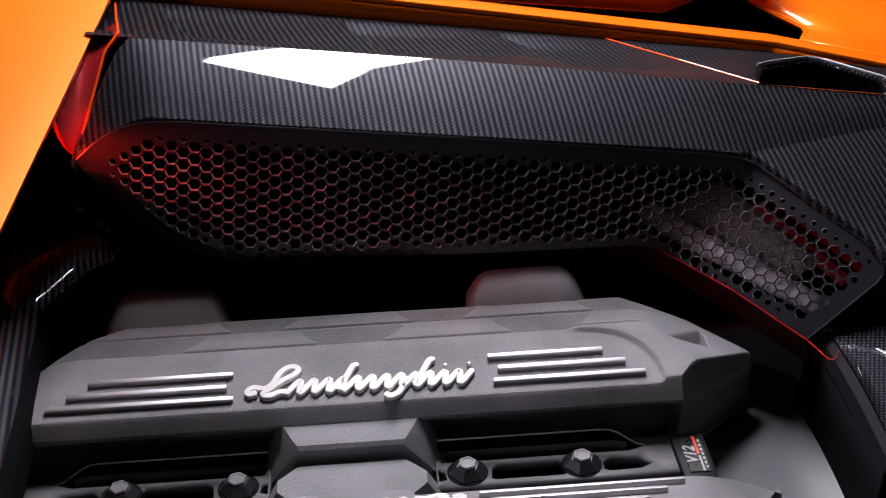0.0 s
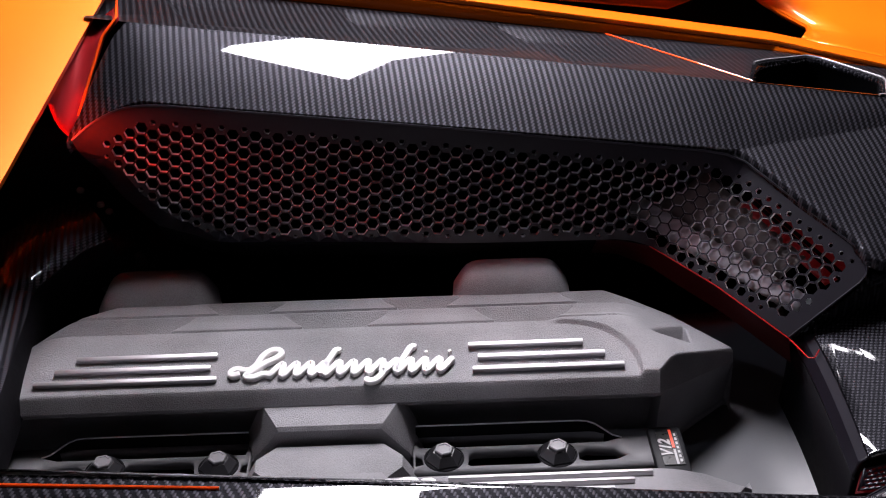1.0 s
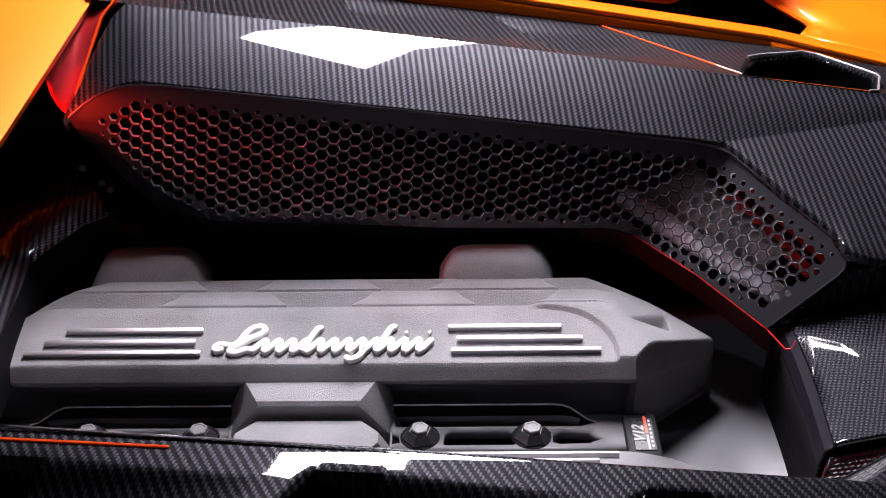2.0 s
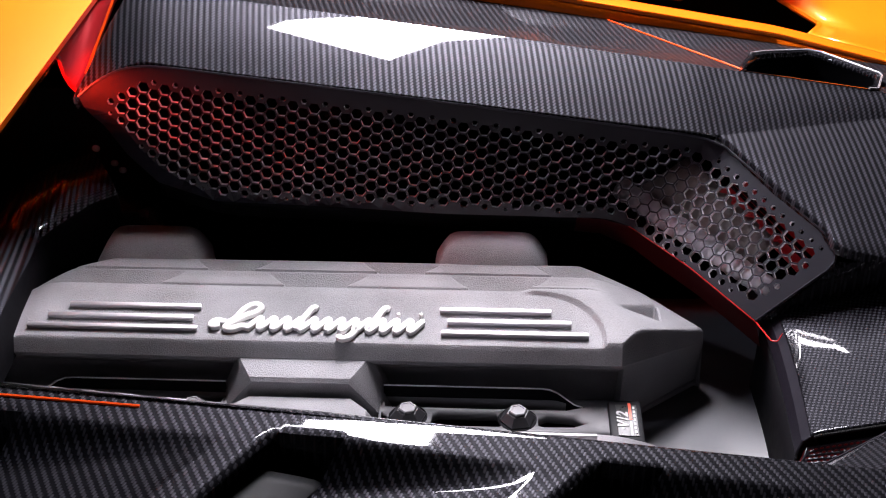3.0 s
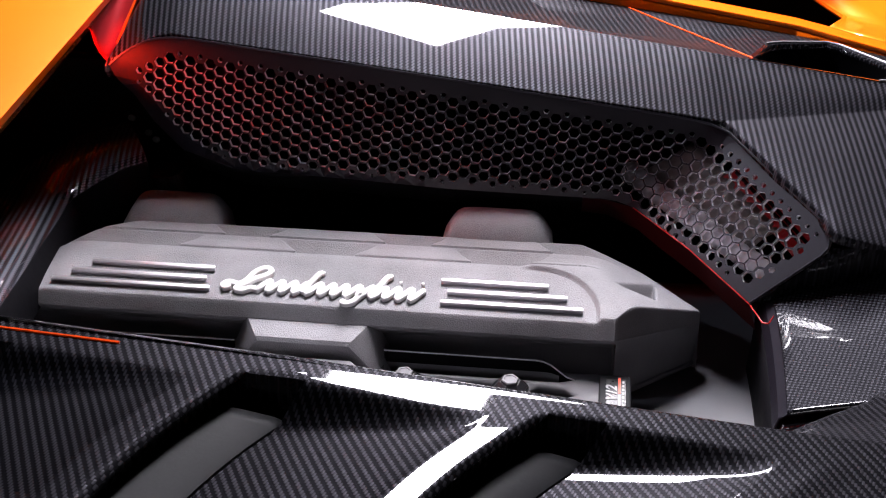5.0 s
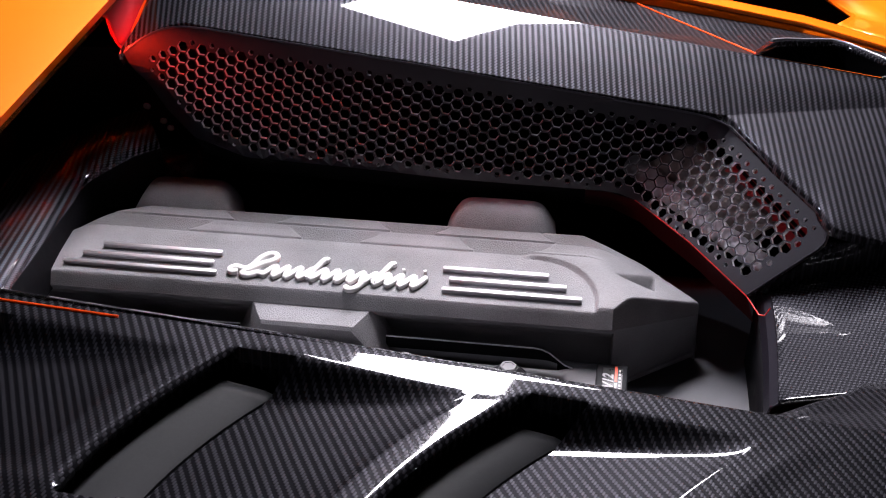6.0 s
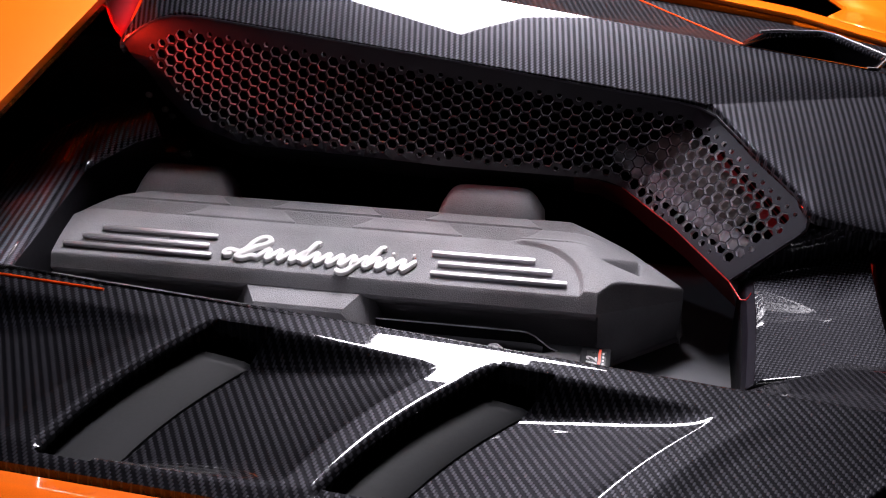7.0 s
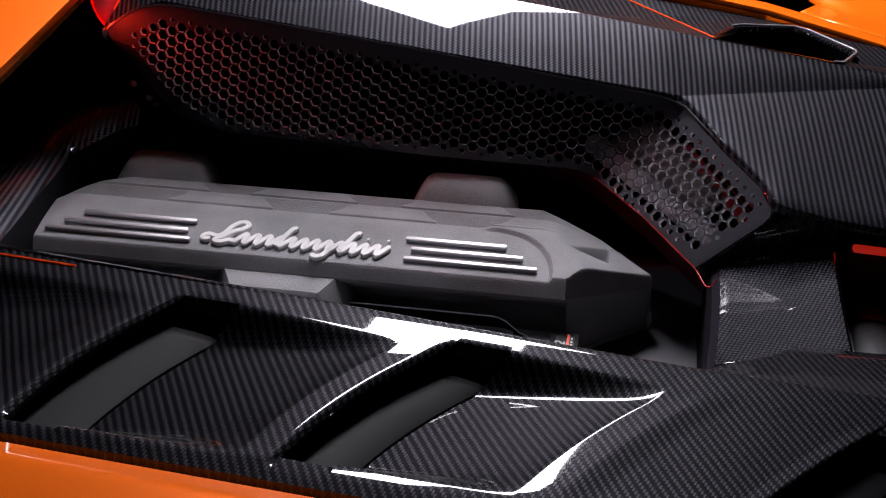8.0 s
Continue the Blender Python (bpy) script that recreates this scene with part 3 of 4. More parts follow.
def far_rail():
    e = empty("body_rail", (0.3, 0.47, 0.1))
    rows = []
    for i in range(41):
        x = -0.6 + 0.035 * i
        z = 0.236 - 0.168 * x
        d = -0.28 * max(0.0, x - 0.56)
        rows.append([(x, 0.462 + d, z - 0.03), (x, 0.458 + d, z - 0.006), (x, 0.452 + d, z + 0.016), (x, 0.453 + d, z + 0.019), (x, 0.470 + d, z + 0.020), (x, 0.487 + d, z + 0.016), (x, 0.491 + d, z + 0.008), (x, 0.491 + d, z - 0.03)])
    skin("inner_face", [r[:3] for r in rows], ORANGE, e)
    skin("top_face", [r[2:] for r in rows], ORANGE, e)
    tagged(e, "slim glossy orange rail beside the carbon deck", "car body panel")
    e = empty("rear_quarter_panel", (0.8, 0.6, 0.0))
    rows = []
    for i in range(25):
        t = i / 24
        inner = along([(0.600, 0.488, 0.150), (0.632, 0.556, 0.140), (0.59, 0.64, 0.146), (0.53, 0.95, 0.16)], t)
        outer = along([(1.3, 0.275, 0.028), (1.3, 0.56, 0.032), (1.3, 0.80, 0.03), (1.2, 0.95, 0.04)], t)
        rows.append([inner + Vector((0.034, 0, -0.03))] + [inner.lerp(outer, k / 10) + Vector((0, 0, 0.02 * min(1.0, 3 * t) * math.sin(math.pi * k / 10))) for k in range(11)])
    skin("quarter_skin", [r[1:] for r in rows], ORANGE, e)
    skin("intake_edge", [r[:2] for r in rows], ORANGE, e)
    tagged(e, "glossy orange rear quarter panel behind a black air intake", "car body panel")
    e = empty("intake_duct", (0.3, 0.65, 0.0))
    rows = [[(-0.6 + 0.05 * i, y, z) for y, z in ((0.491, 0.21 - 0.12 * (-0.6 + 0.05 * i)), (0.50, 0.0), (0.80, -0.02), (0.82, 0.1))] for i in range(28)]
    skin("duct_wall", [r[:2] for r in rows], BLACK, e)
    skin("duct_floor", [r[1:3] for r in rows], BLACK, e)
    skin("duct_wall", [r[2:] for r in rows], BLACK, e)
    tagged(e, "deep black air intake behind the orange rail", "air intake")
    e = empty("outer_side_panel", (0.2, 0.8, 0.0))
    rows = []
    for i in range(27):
        x = -0.7 + 0.05 * i
        z = 0.2062 - 0.122 * x + 0.62 * max(0.0, x - 0.46)
        rows.append([(x, 0.65, z + 0.004), (x, 0.622, z), (x, 0.618, z + 0.002), (x, 0.612, z + 0.03), (x, 0.618, z + 0.05), (x, 0.65, z + 0.06), (x, 0.95, z + 0.04)])
    skin("lower_edge", [r[:3] for r in rows], ORANGE, e)
    skin("outer_skin", [r[2:] for r in rows], ORANGE, e)
    tagged(e, "glossy orange outer body side beyond the air intake", "car body panel")


def roof():
    e = empty("roof_panel", (-0.6, 0.0, 0.2))
    rows = []
    for i in range(61):
        y = -0.75 + 0.0225 * i
        xe, ze = -0.2845 + 0.108 * max(y, -0.35), 0.2327 + 0.19 * max(y, -0.35)
        r = [(xe - 0.02, y, ze - 0.03), (xe - 0.003, y, ze - 0.006), (xe, y, ze)]
        for d, h in ((0.02, 0.0062), (0.06, 0.0185), (0.15, 0.044), (0.3, 0.082), (0.5, 0.118), (0.8, 0.15), (1.2, 0.17)):
            r.append((xe - d, y, ze + h))
        rows.append(r)
    skin("roof_skin", rows, ORANGE, e)
    tagged(e, "glossy orange rear edge of the roof over the engine bay", "car body panel")
    e = empty("pillar_trim", (-0.24, 0.21, 0.2))
    rows = []
    for i in range(31):
        p = along([(-0.268, 0.171, 0.194), (-0.262, 0.178, 0.203), (-0.236, 0.247, 0.276), (-0.222, 0.264, 0.290), (-0.232, 0.31, 0.288)], i / 30)
        q = Vector((-0.2845 + 0.108 * p.y - 0.014, p.y, 0.2327 + 0.19 * p.y - 0.006))
        rows.append([q.lerp(p, k / 6) + Vector((-0.004, 0, -0.012)) * math.sin(math.pi * k / 6) for k in range(7)])
    # the red glow on this trim is put into its colour
    skin("trim_skin", rows, RED_LIT, e)
    # bead coloured red-orange for the light that the carbon edge catches
    bead = [(-0.259, 0.186, 0.211), (-0.236, 0.247, 0.276), (-0.222, 0.264, 0.290), (-0.232, 0.31, 0.288), (-0.25, 0.40, 0.276)]
    part("edge_bead", tube_bm([along(bead, i / 40) for i in range(41)], 0.0016, 8), RED_ORANGE, e, "thin edge bead with red-orange light painted in")
    tagged(e, "glossy trim strip between roof and carbon flank, red glow painted in", "trim strip")


def added_red_lamp():
    """Small red lamp added out of sight under the roof's corner; it tints the front end of the perforated panel."""
    e = empty("added_red_lamp", (-0.335, 0.075, 0.225))
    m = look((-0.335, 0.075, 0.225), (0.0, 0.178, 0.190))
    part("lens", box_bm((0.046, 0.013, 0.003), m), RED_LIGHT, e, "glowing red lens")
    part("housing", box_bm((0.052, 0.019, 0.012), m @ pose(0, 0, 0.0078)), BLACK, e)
    # hoods and cheeks shape the added glow on the panel
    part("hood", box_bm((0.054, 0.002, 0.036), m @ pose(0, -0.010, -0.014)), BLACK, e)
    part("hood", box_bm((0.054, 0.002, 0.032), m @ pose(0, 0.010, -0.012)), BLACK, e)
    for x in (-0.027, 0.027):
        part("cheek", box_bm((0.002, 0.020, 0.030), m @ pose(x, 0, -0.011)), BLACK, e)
    tagged(e, "small unseen red lamp added under the corner of the roof", "lamp")


near_side_panel()
far_rail()
roof()
added_red_lamp()


# ---- engine bay ----
def bay_shell():
    e = empty("engine_bay", (0.1, MID, -0.3))
    for name, size, at in (("bay_floor", (1.5, 1.1, 0.02), (0.15, MID, -0.28)), ("front_bulkhead", (0.02, 1.0, 0.5), (-0.48, MID, -0.06)), ("far_wall", (1.2, 0.02, 0.42), (0.1, 0.34, -0.08)), ("near_wall", (1.2, 0.02, 0.36), (0.1, 2 * MID - 0.34, -0.11))):
        part(name, box_bm(size, Matrix.Translation(at)), BLACK, e)
    tagged(e, "dark unlit walls of the engine bay", "engine bay", kind="structure")


bay_shell()
tagged(part("car_underbody", box_bm((1.9, 1.50, 0.70), Matrix.Translation((0.12, MID + 0.05, -0.645)), 0.04), BLACK), "plain black car underbody on the studio floor", "car body", kind="structure")

FACE = radians(16)


def face_point(x, v, h=0.0):
    """A point on the lettered face: v up the slope, h out of it."""
    return Vector((x, v * math.cos(FACE) - h * math.sin(FACE), -0.003 + v * math.sin(FACE) + h * math.cos(FACE) - 0.010 * (x / 0.3) ** 2 * 0.0))


def face_matrix(x, v, h=0.0, turn=0.0):
    return Matrix.Translation(face_point(x, v, h)) @ Matrix.Rotation(FACE, 4, "X") @ Matrix.Rotation(turn, 4, "Z")


def pad(x, y, x0, x1, y0, y1, slope):
    """Height factor of a raised trapezoid pad with sloped flanks."""
    f = (y - y0) / (y1 - y0)
    if f < 0 or f > 1:
        return 0.0
    a, b = x0 + slope * f, x1 - slope * f
    return smooth(a - 0.0025, a + 0.0025, x) * (1 - smooth(b - 0.0025, b + 0.0025, x))


def cover_height(x, y):
    text = -0.003 + math.tan(FACE) * y
    # the lettered face ends in a rounded border near the rear end
    z = smin(text, 0.0126, 0.002)
    # two steps of raised pads, set off against each other; sloping ground between them
    low = max(pad(x, min(y, 0.090), x0, x1, 0.066, 0.090, 0.026) for x0, x1 in ((-0.172, -0.028), (0.035, 0.175), (0.235, 0.44)))
    high = max(pad(x, min(y, 0.117), x0, x1, 0.092, 0.117, 0.026) for x0, x1 in ((-0.275, -0.118), (-0.072, 0.072), (0.118, 0.265)))
    for p, y0, y1 in ((low, 0.066, 0.090), (high, 0.092, 0.117)):
        f = min(1.0, max(0.0, (y - y0) / (y1 - y0)))
        z += 0.0022 * max(p * (1 - 0.5 * f) * smooth(y0 - 0.001, y0 + 0.001, y), f)
        if y0 <= y < y1:
            z -= 0.0110 * (1 - f) * (1 - p)
    out = (max(0.0, (x - 0.225) / 0.092) ** 2.4 + max(0.0, (y + 0.012) / 0.072) ** 2.4) ** (1 / 2.4)
    z += 0.0045 * smooth(0.97, 1.03, out) * smooth(0.225, 0.245, x) * (1 - smooth(0.062, 0.075, y))
    right = 0.008 - 0.42 * (x - 0.335) - 0.08 * (y - 0.05)
    left = 0.004 + 0.46 * (x + 0.302) + 0.10 * (y - 0.02)
    front = -0.006 + 1.9 * (y - cover_front(x) - 0.0085) - 0.25 * max(0.0, x - 0.335)
    back = 0.012 - 1.2 * (y - min(0.119, cover_back(x) - 0.014))
    z = smin(z, right, 0.006)
    z = smin(z, left, 0.008)
    z = smin(z, front, 0.003)
    z = smin(z, back, 0.006)
    # triangular dimple
    tx, ty = (x - 0.328) / 0.052, (y - 0.046) / 0.040
    if 0 < tx < 1 and 0 < ty < tx:
        z -= 0.015 * smooth(0, 0.45, tx - ty) * smooth(0, 0.12, ty) * (1 - smooth(0.9, 1.0, tx))
    return z


def cover_front(x):
    return -0.020 if x < 0.335 else -0.020 + (x - 0.335) * 0.84


def cover_back(x):
    if x < -0.225:
        d = -0.225 - x
        return 0.135 - 0.35 * d - 3.4 * d * d
    if x > 0.29:
        return 0.135 - (x - 0.29) * 0.5
    return 0.135


def emblem_strokes():
    """Centre lines of the flowing emblem, as (x, v) on the lettered face: a flourish, a run of even waves, and a few tall strokes."""
    lean = 0.50
    runs = []
    flourish = [(-0.098, 0.006), (-0.106, 0.004), (-0.108, 0.008), (-0.102, 0.012), (-0.090, 0.010), (-0.082, 0.016), (-0.076, 0.027), (-0.068, 0.034), (-0.060, 0.035), (-0.056, 0.030), (-0.062, 0.024), (-0.072, 0.019), (-0.084, 0.010),
                (-0.092, 0.003), (-0.084, 0.001), (-0.074, 0.005), (-0.064, 0.003)]
    runs.append(flourish)
    wave, n = [], 25
    for k in range(n * 8 + 1):
        u = k / 8
        x = -0.070 + 0.188 * u / n
        v = 0.0095 - 0.0072 * math.cos(math.pi * u)
        wave.append((x + lean * v, v))
    runs.append(wave)
    for x, v0, v1 in ((-0.0155, 0.003, 0.032), (0.0640, 0.003, 0.033)):
        runs.append([(x + lean * v0 - 0.002, v0), (x + lean * v1 * 0.6, v1 * 0.6), (x + lean * v1 + 0.001, v1), (x + lean * v1 + 0.006, v1 - 0.001)])
    runs.append([(0.058, 0.013), (0.052, 0.002), (0.046, -0.006), (0.038, -0.0085), (0.033, -0.005)])
    for x in (0.096, 0.121):
        runs.append([(x, 0.0245), (x + 0.0028, 0.0260)])
    return runs


def ribbon_bm(points, half, depth, m):
    """A flat-topped raised ribbon of round-ended plan along a smooth line in the plane of m."""
    line = []
    for k in range(len(points) - 1):
        p0, p1, p2, p3 = (Vector(points[min(max(k + d, 0), len(points) - 1)]) for d in (-1, 0, 1, 2))
        steps = max(1, int((p2 - p1).length / 0.0016))
        for j in range(steps):
            t = j / steps
            line.append(0.5 * (2 * p1 + (p2 - p0) * t + (2 * p0 - 5 * p1 + 4 * p2 - p3) * t * t + (3 * p1 - p0 - 3 * p2 + p3) * t ** 3))
    line.append(Vector(points[-1]))
    bm = bmesh.new()
    rings = []
    last = len(line) - 1
    for k, p in enumerate(line):
        d = (line[min(k + 1, last)] - line[max(k - 1, 0)]).normalized()
        side = Vector((-d.y, d.x))
        w = half * (0.55 if k in (0, last) else 1.0)
        rings.append([bm.verts.new((p.x + side.x * a * w, p.y + side.y * a * w, h)) for a, h in ((-1, 0.0), (-1, depth * 0.82), (-0.7, depth), (0.7, depth), (1, depth * 0.82), (1, 0.0))])
    for a, b in zip(rings, rings[1:]):
        for k in range(6):
            bm.faces.new((a[k], a[(k + 1) % 6], b[(k + 1) % 6], b[k]))
    bm.faces.new(rings[0][::-1])
    bm.faces.new(rings[-1])
    bm.transform(m)
    return bm


def engine_cover():
    e = empty("engine_cover", (0, 0, 0))
    xs = [-0.400 + 0.830 * i / 356 for i in range(357)]
    nv = 104
    rows = []
    for x in xs:
        f, b = cover_front(x), cover_back(x)
        zf = cover_height(x, f)
        k = 1.0 if x < 0.335 else 0.25
        r = [(x, f + 0.055 * k, -0.114), (x, f + 0.034 * k, min(-0.055, zf - 0.02)), (x, f + 0.003, zf - 0.006)]
        for j in range(nv + 1):
            y = f + (b - f) * j / nv
            r.append((x, y, cover_height(x, y)))
        r += [(x, b + 0.003, -0.05), (x, b + 0.004, -0.114)]
        rows.append(r)
    rows = [[(xs[0] - 0.002, p[1], -0.114) for p in rows[0]]] + rows + [[(xs[-1] + 0.002, p[1], -0.114) for p in rows[-1]]]
    v, f = grid(rows)
    mesh_part("cover_shell", v, f, GRAIN, e, sharp=17)
    lip = [(x, cover_front(x) + (0.05 if x < 0.335 else 0.012) - 0.03 * smooth(0.29, 0.335, x) * (x < 0.335), -0.108) for x in [0.30 + 0.0042 * i for i in range(31)]] + [(0.432, 0.08, -0.108), (0.431, 0.10, -0.108)]
    part("base_lip", tube_bm([along(lip, i / 50) for i in range(51)], 0.0032, 8), GRAIN, e)
    # two intake humps at the back
    for x in (-0.195, 0.195):
        bm = bmesh.new()
        rings = []
        for w, d0, d1, z in ((0.070, 0.098, 0.172, -0.07), (0.064, 0.106, 0.168, 0.008), (0.056, 0.115, 0.165, 0.022), (0.051, 0.121, 0.162, 0.029), (0.046, 0.126, 0.159, 0.0330), (0.036, 0.132, 0.153, 0.0352), (0.018, 0.138, 0.147, 0.0357)):
            ring = []
            for k in range(28):
                a = 2 * math.pi * k / 28
                ca, sa = math.cos(a), math.sin(a)
                p = 0.40
                ring.append(bm.verts.new((x + w * math.copysign(abs(ca) ** p, ca), (d0 + d1) / 2 + (d1 - d0) / 2 * math.copysign(abs(sa) ** p, sa), z)))
            rings.append(ring)
        for a, b in zip(rings, rings[1:]):
            for k in range(28):
                bm.faces.new((a[k], a[(k + 1) % 28], b[(k + 1) % 28], b[k]))
        bm.faces.new(rings[-1])
        part("intake_hump", bm, GRAIN, e, sharp=60)
    # aluminium trim bars
    bars = [(0.142, 0.261, 0.033), (0.151, 0.282, 0.0175), (0.145, 0.300, 0.002), (-0.261, -0.116, 0.031), (-0.281, -0.122, 0.0155), (-0.300, -0.115, 0.001)]
    for x0, x1, w in bars:
        bm = box_bm((x1 - x0, 0.0052, 0.0075), face_matrix((x0 + x1) / 2, w, 0.0015), 0.0011, 2)
        part("trim_bar", bm, ALU, e, "slim satin aluminium trim bar")
    # raised white emblem: one flowing slanted ribbon, no letters
    bm = bmesh.new()
    place = Matrix.Translation(face_point(0, 0, 0.0)) @ Matrix.Rotation(FACE, 4, "X")
    for points in emblem_strokes():
        add(bm, ribbon_bm([(0.004 + 0.97 * x, v) for x, v in points], 0.0034, 0.0052, place))
    part("emblem", bm, WHITE, e, "raised white flowing emblem")
    tagged(e, "grained dark grey plastic engine cover with aluminium bars and white emblem", "engine cover", group="engine covers")
    return e


cover = engine_cover()
copy_thing(cover, pose(0, 2 * MID, 0, 0, 0, 180))


def bridge_block():
    """The cross piece in the valley between the two covers."""
    e = empty("intake_bridge", (0, MID, -0.1))
    for turn in (0, 180):
        m = pose(0, 2 * MID, 0, 0, 0, 180) if turn else Matrix()
        bm = bmesh.new()
        secs = [(0.004, 0.066, -0.021, 0.095), (-0.015, 0.070, -0.022, 0.098), (-0.044, 0.053, -0.029, 0.098), (-0.047, 0.051, -0.033, 0.098), (-0.030, 0.049, -0.10, 0.098)]
        rings = [[bm.verts.new((s * w, y, z)) for s, w, z in ((-1, wb, -0.10), (-1, (wt + wb) / 2 + 0.004, (zt - 0.10) / 2), (-1, wt, zt), (1, wt, zt), (1, (wt + wb) / 2 + 0.004, (zt - 0.10) / 2), (1, wb, -0.10))] for y, wt, zt, wb in secs]
        for a, b in zip(rings, rings[1:]):
            for k in range(5):
                bm.faces.new((a[k], a[k + 1], b[k + 1], b[k]))
        bm.faces.new(rings[-1])
        bm.transform(m)
        soften(part("arm", bm, GRAIN, e, sharp=25), 0.0065, 4)
    bm = bmesh.new()
    secs = [(-0.0495, 0.050, -0.0505), (-0.053, 0.053, -0.0475), (-0.072, 0.072, -0.0470), (-0.088, 0.072, -0.0470), (-0.107, 0.053, -0.0475), (-0.1105, 0.050, -0.0505)]
    rings = [[bm.verts.new(p) for p in ((-w - 0.03, y, -0.10), (-w - 0.004, y, z - 0.007), (-w, y, z), (w, y, z), (w + 0.004, y, z - 0.007), (w + 0.03, y, -0.10))] for y, w, z in secs]
    for a, b in zip(rings, rings[1:]):
        for k in range(5):
            bm.faces.new((a[k], a[k + 1], b[k + 1], b[k]))
    part("saddle_block", bm, GRAIN, e, sharp=25)
    tagged(e, "grained dark plastic bridge between the engine covers", "engine part")


bridge_block()


def valley_rail(sign):
    """Slotted plate with sealed bolts along the far cover, one on each side of the bridge."""
    e = empty("valley_rail", (sign * 0.19, -0.05, -0.07))
    s = lambda x: sign * x
    outline = [(0.082, -0.078), (0.352, -0.078), (0.352, -0.022), (0.082, -0.022)]
    slots = []
    r = 0.006
    slots.append([(0.088, -0.041), (0.278, -0.041), (0.296, -0.035), (0.278, -0.029), (0.262, -0.026), (0.084, -0.025)])
    slots.append([(0.136, -0.067), (0.139, -0.070), (0.208, -0.070), (0.211, -0.067), (0.209, -0.050), (0.204, -0.046), (0.144, -0.046), (0.138, -0.050)])
    slots.append([(0.248, -0.066), (0.254, -0.069), (0.285, -0.068), (0.301, -0.060), (0.285, -0.050), (0.257, -0.047), (0.248, -0.053)])
    slots.append([(0.084, -0.068), (0.093, -0.066), (0.091, -0.052), (0.084, -0.048)])
    bm = bmesh.new()
    edges = []
    for loop in [outline] + slots:
        vs = [bm.verts.new((s(x), y, -0.066 + 0.002 * (x - 0.2))) for x, y in loop]
        edges += [bm.edges.new((vs[i], vs[(i + 1) % len(vs)])) for i in range(len(vs))]
    bmesh.ops.triangle_fill(bm, use_beauty=True, edges=edges)
    ob = part("slotted_plate", bm, PLATE, e)
    if ob.data.polygons[0].normal.z < 0:
        ob.data.flip_normals()
    thick(ob, 0.012)
    # thin upright fin along the back of the long slot
    rows = [[(s(0.085 + 0.21 * t), -0.024 - 0.010 * smooth(0.85, 1.0, t), -0.080), (s(0.085 + 0.21 * t), -0.023 - 0.012 * smooth(0.85, 1.0, t), -0.052 - 0.014 * smooth(0.80, 1.0, t))] for t in [k / 24 for k in range(25)]]
    v, f = grid(rows)
    thick(mesh_part("fin", v, f, BLACK, e, "thin black fin"), 0.0012, 0.0)
    # pale tube stands in for the highlight on the fin's edge
    part("fin_edge", tube_bm([Vector(r[1]) + Vector((0, -0.0003, 0.0004)) for r in rows], 0.0008, 6), LIT_EDGE, e, "pale edge for the fin's highlight")
    for x in (0.113, 0.227):
        at = Matrix.Translation((s(x), -0.057, -0.067))
        cap = part("bolt_cap", turned_bm([(0.0190, 0.0), (0.0190, 0.0030), (0.0172, 0.0042), (0.0128, 0.0096), (0.0112, 0.0106)], 6, at, 0.2), CAP, e, "faceted cap with a hexagonal bolt", 20)
        part("hexagon_head", turned_bm([(0.0098, 0.0100), (0.0098, 0.0132), (0.0088, 0.0142), (0.0070, 0.0142), (0.0064, 0.0136)], 6, at, 0.3), BOLT, cap, sharp=20)
        part("sealing_ring", turned_bm([(0.0205, -0.001), (0.0205, 0.0008), (0.0195, 0.0016)], 24, at), BLACK, cap)
    tagged(e, "slotted dark plate with sealed bolts in the engine valley", "engine part", group="valley rails")
    return e


valley_rail(1)
valley_rail(-1)


def badge():
    e = empty("badge_plate", (0.34, -0.06, -0.068))
    part("plate", box_bm((0.034, 0.075, 0.014), pose(0.338, -0.066, -0.066), 0.003), MATTE, e)
    top = -0.0584
    part("label_field", box_bm((0.021, 0.050, 0.001), pose(0.339, -0.063, top), 0.0003, 1), INK_BLACK, e, "black label field")
    cu = bpy.data.curves.new("figures", "FONT")
    cu.body, cu.size, cu.shear, cu.extrude, cu.offset = "V12", 0.0160, 0.3, 0.0003, 0.00045
    tmp = new("figures_scrap", cu)
    bpy.context.view_layer.update()
    me = bpy.data.meshes.new_from_object(tmp.evaluated_get(bpy.context.evaluated_depsgraph_get()))
    bpy.data.objects.remove(tmp)
    me.materials.append(PRINT)
    ob = new("figures", me)
    ob.parent = e
    ob.matrix_basis = Matrix.Translation(-e.location) @ pose(0.3395, -0.077, top + 0.0009, 0, 0, 90)
    ob["label"] = "white figures V12"
    part("stripe", box_bm((0.0028, 0.027, 0.0008), pose(0.3425, -0.0495, top + 0.0005)), INK_RED, e, "red stripe")
    part("stripe", box_bm((0.0022, 0.022, 0.0008), pose(0.3425, -0.0765, top + 0.0005)), PRINT, e, "white stripe")
    for i in range(7):
        part("small_print", box_bm((0.0022, 0.0036, 0.0006), pose(0.3465, -0.0435 - 0.0064 * i, top + 0.0005)), PRINT, e)
    tagged(e, "black badge with white V12 and a red stripe", "badge")


badge()


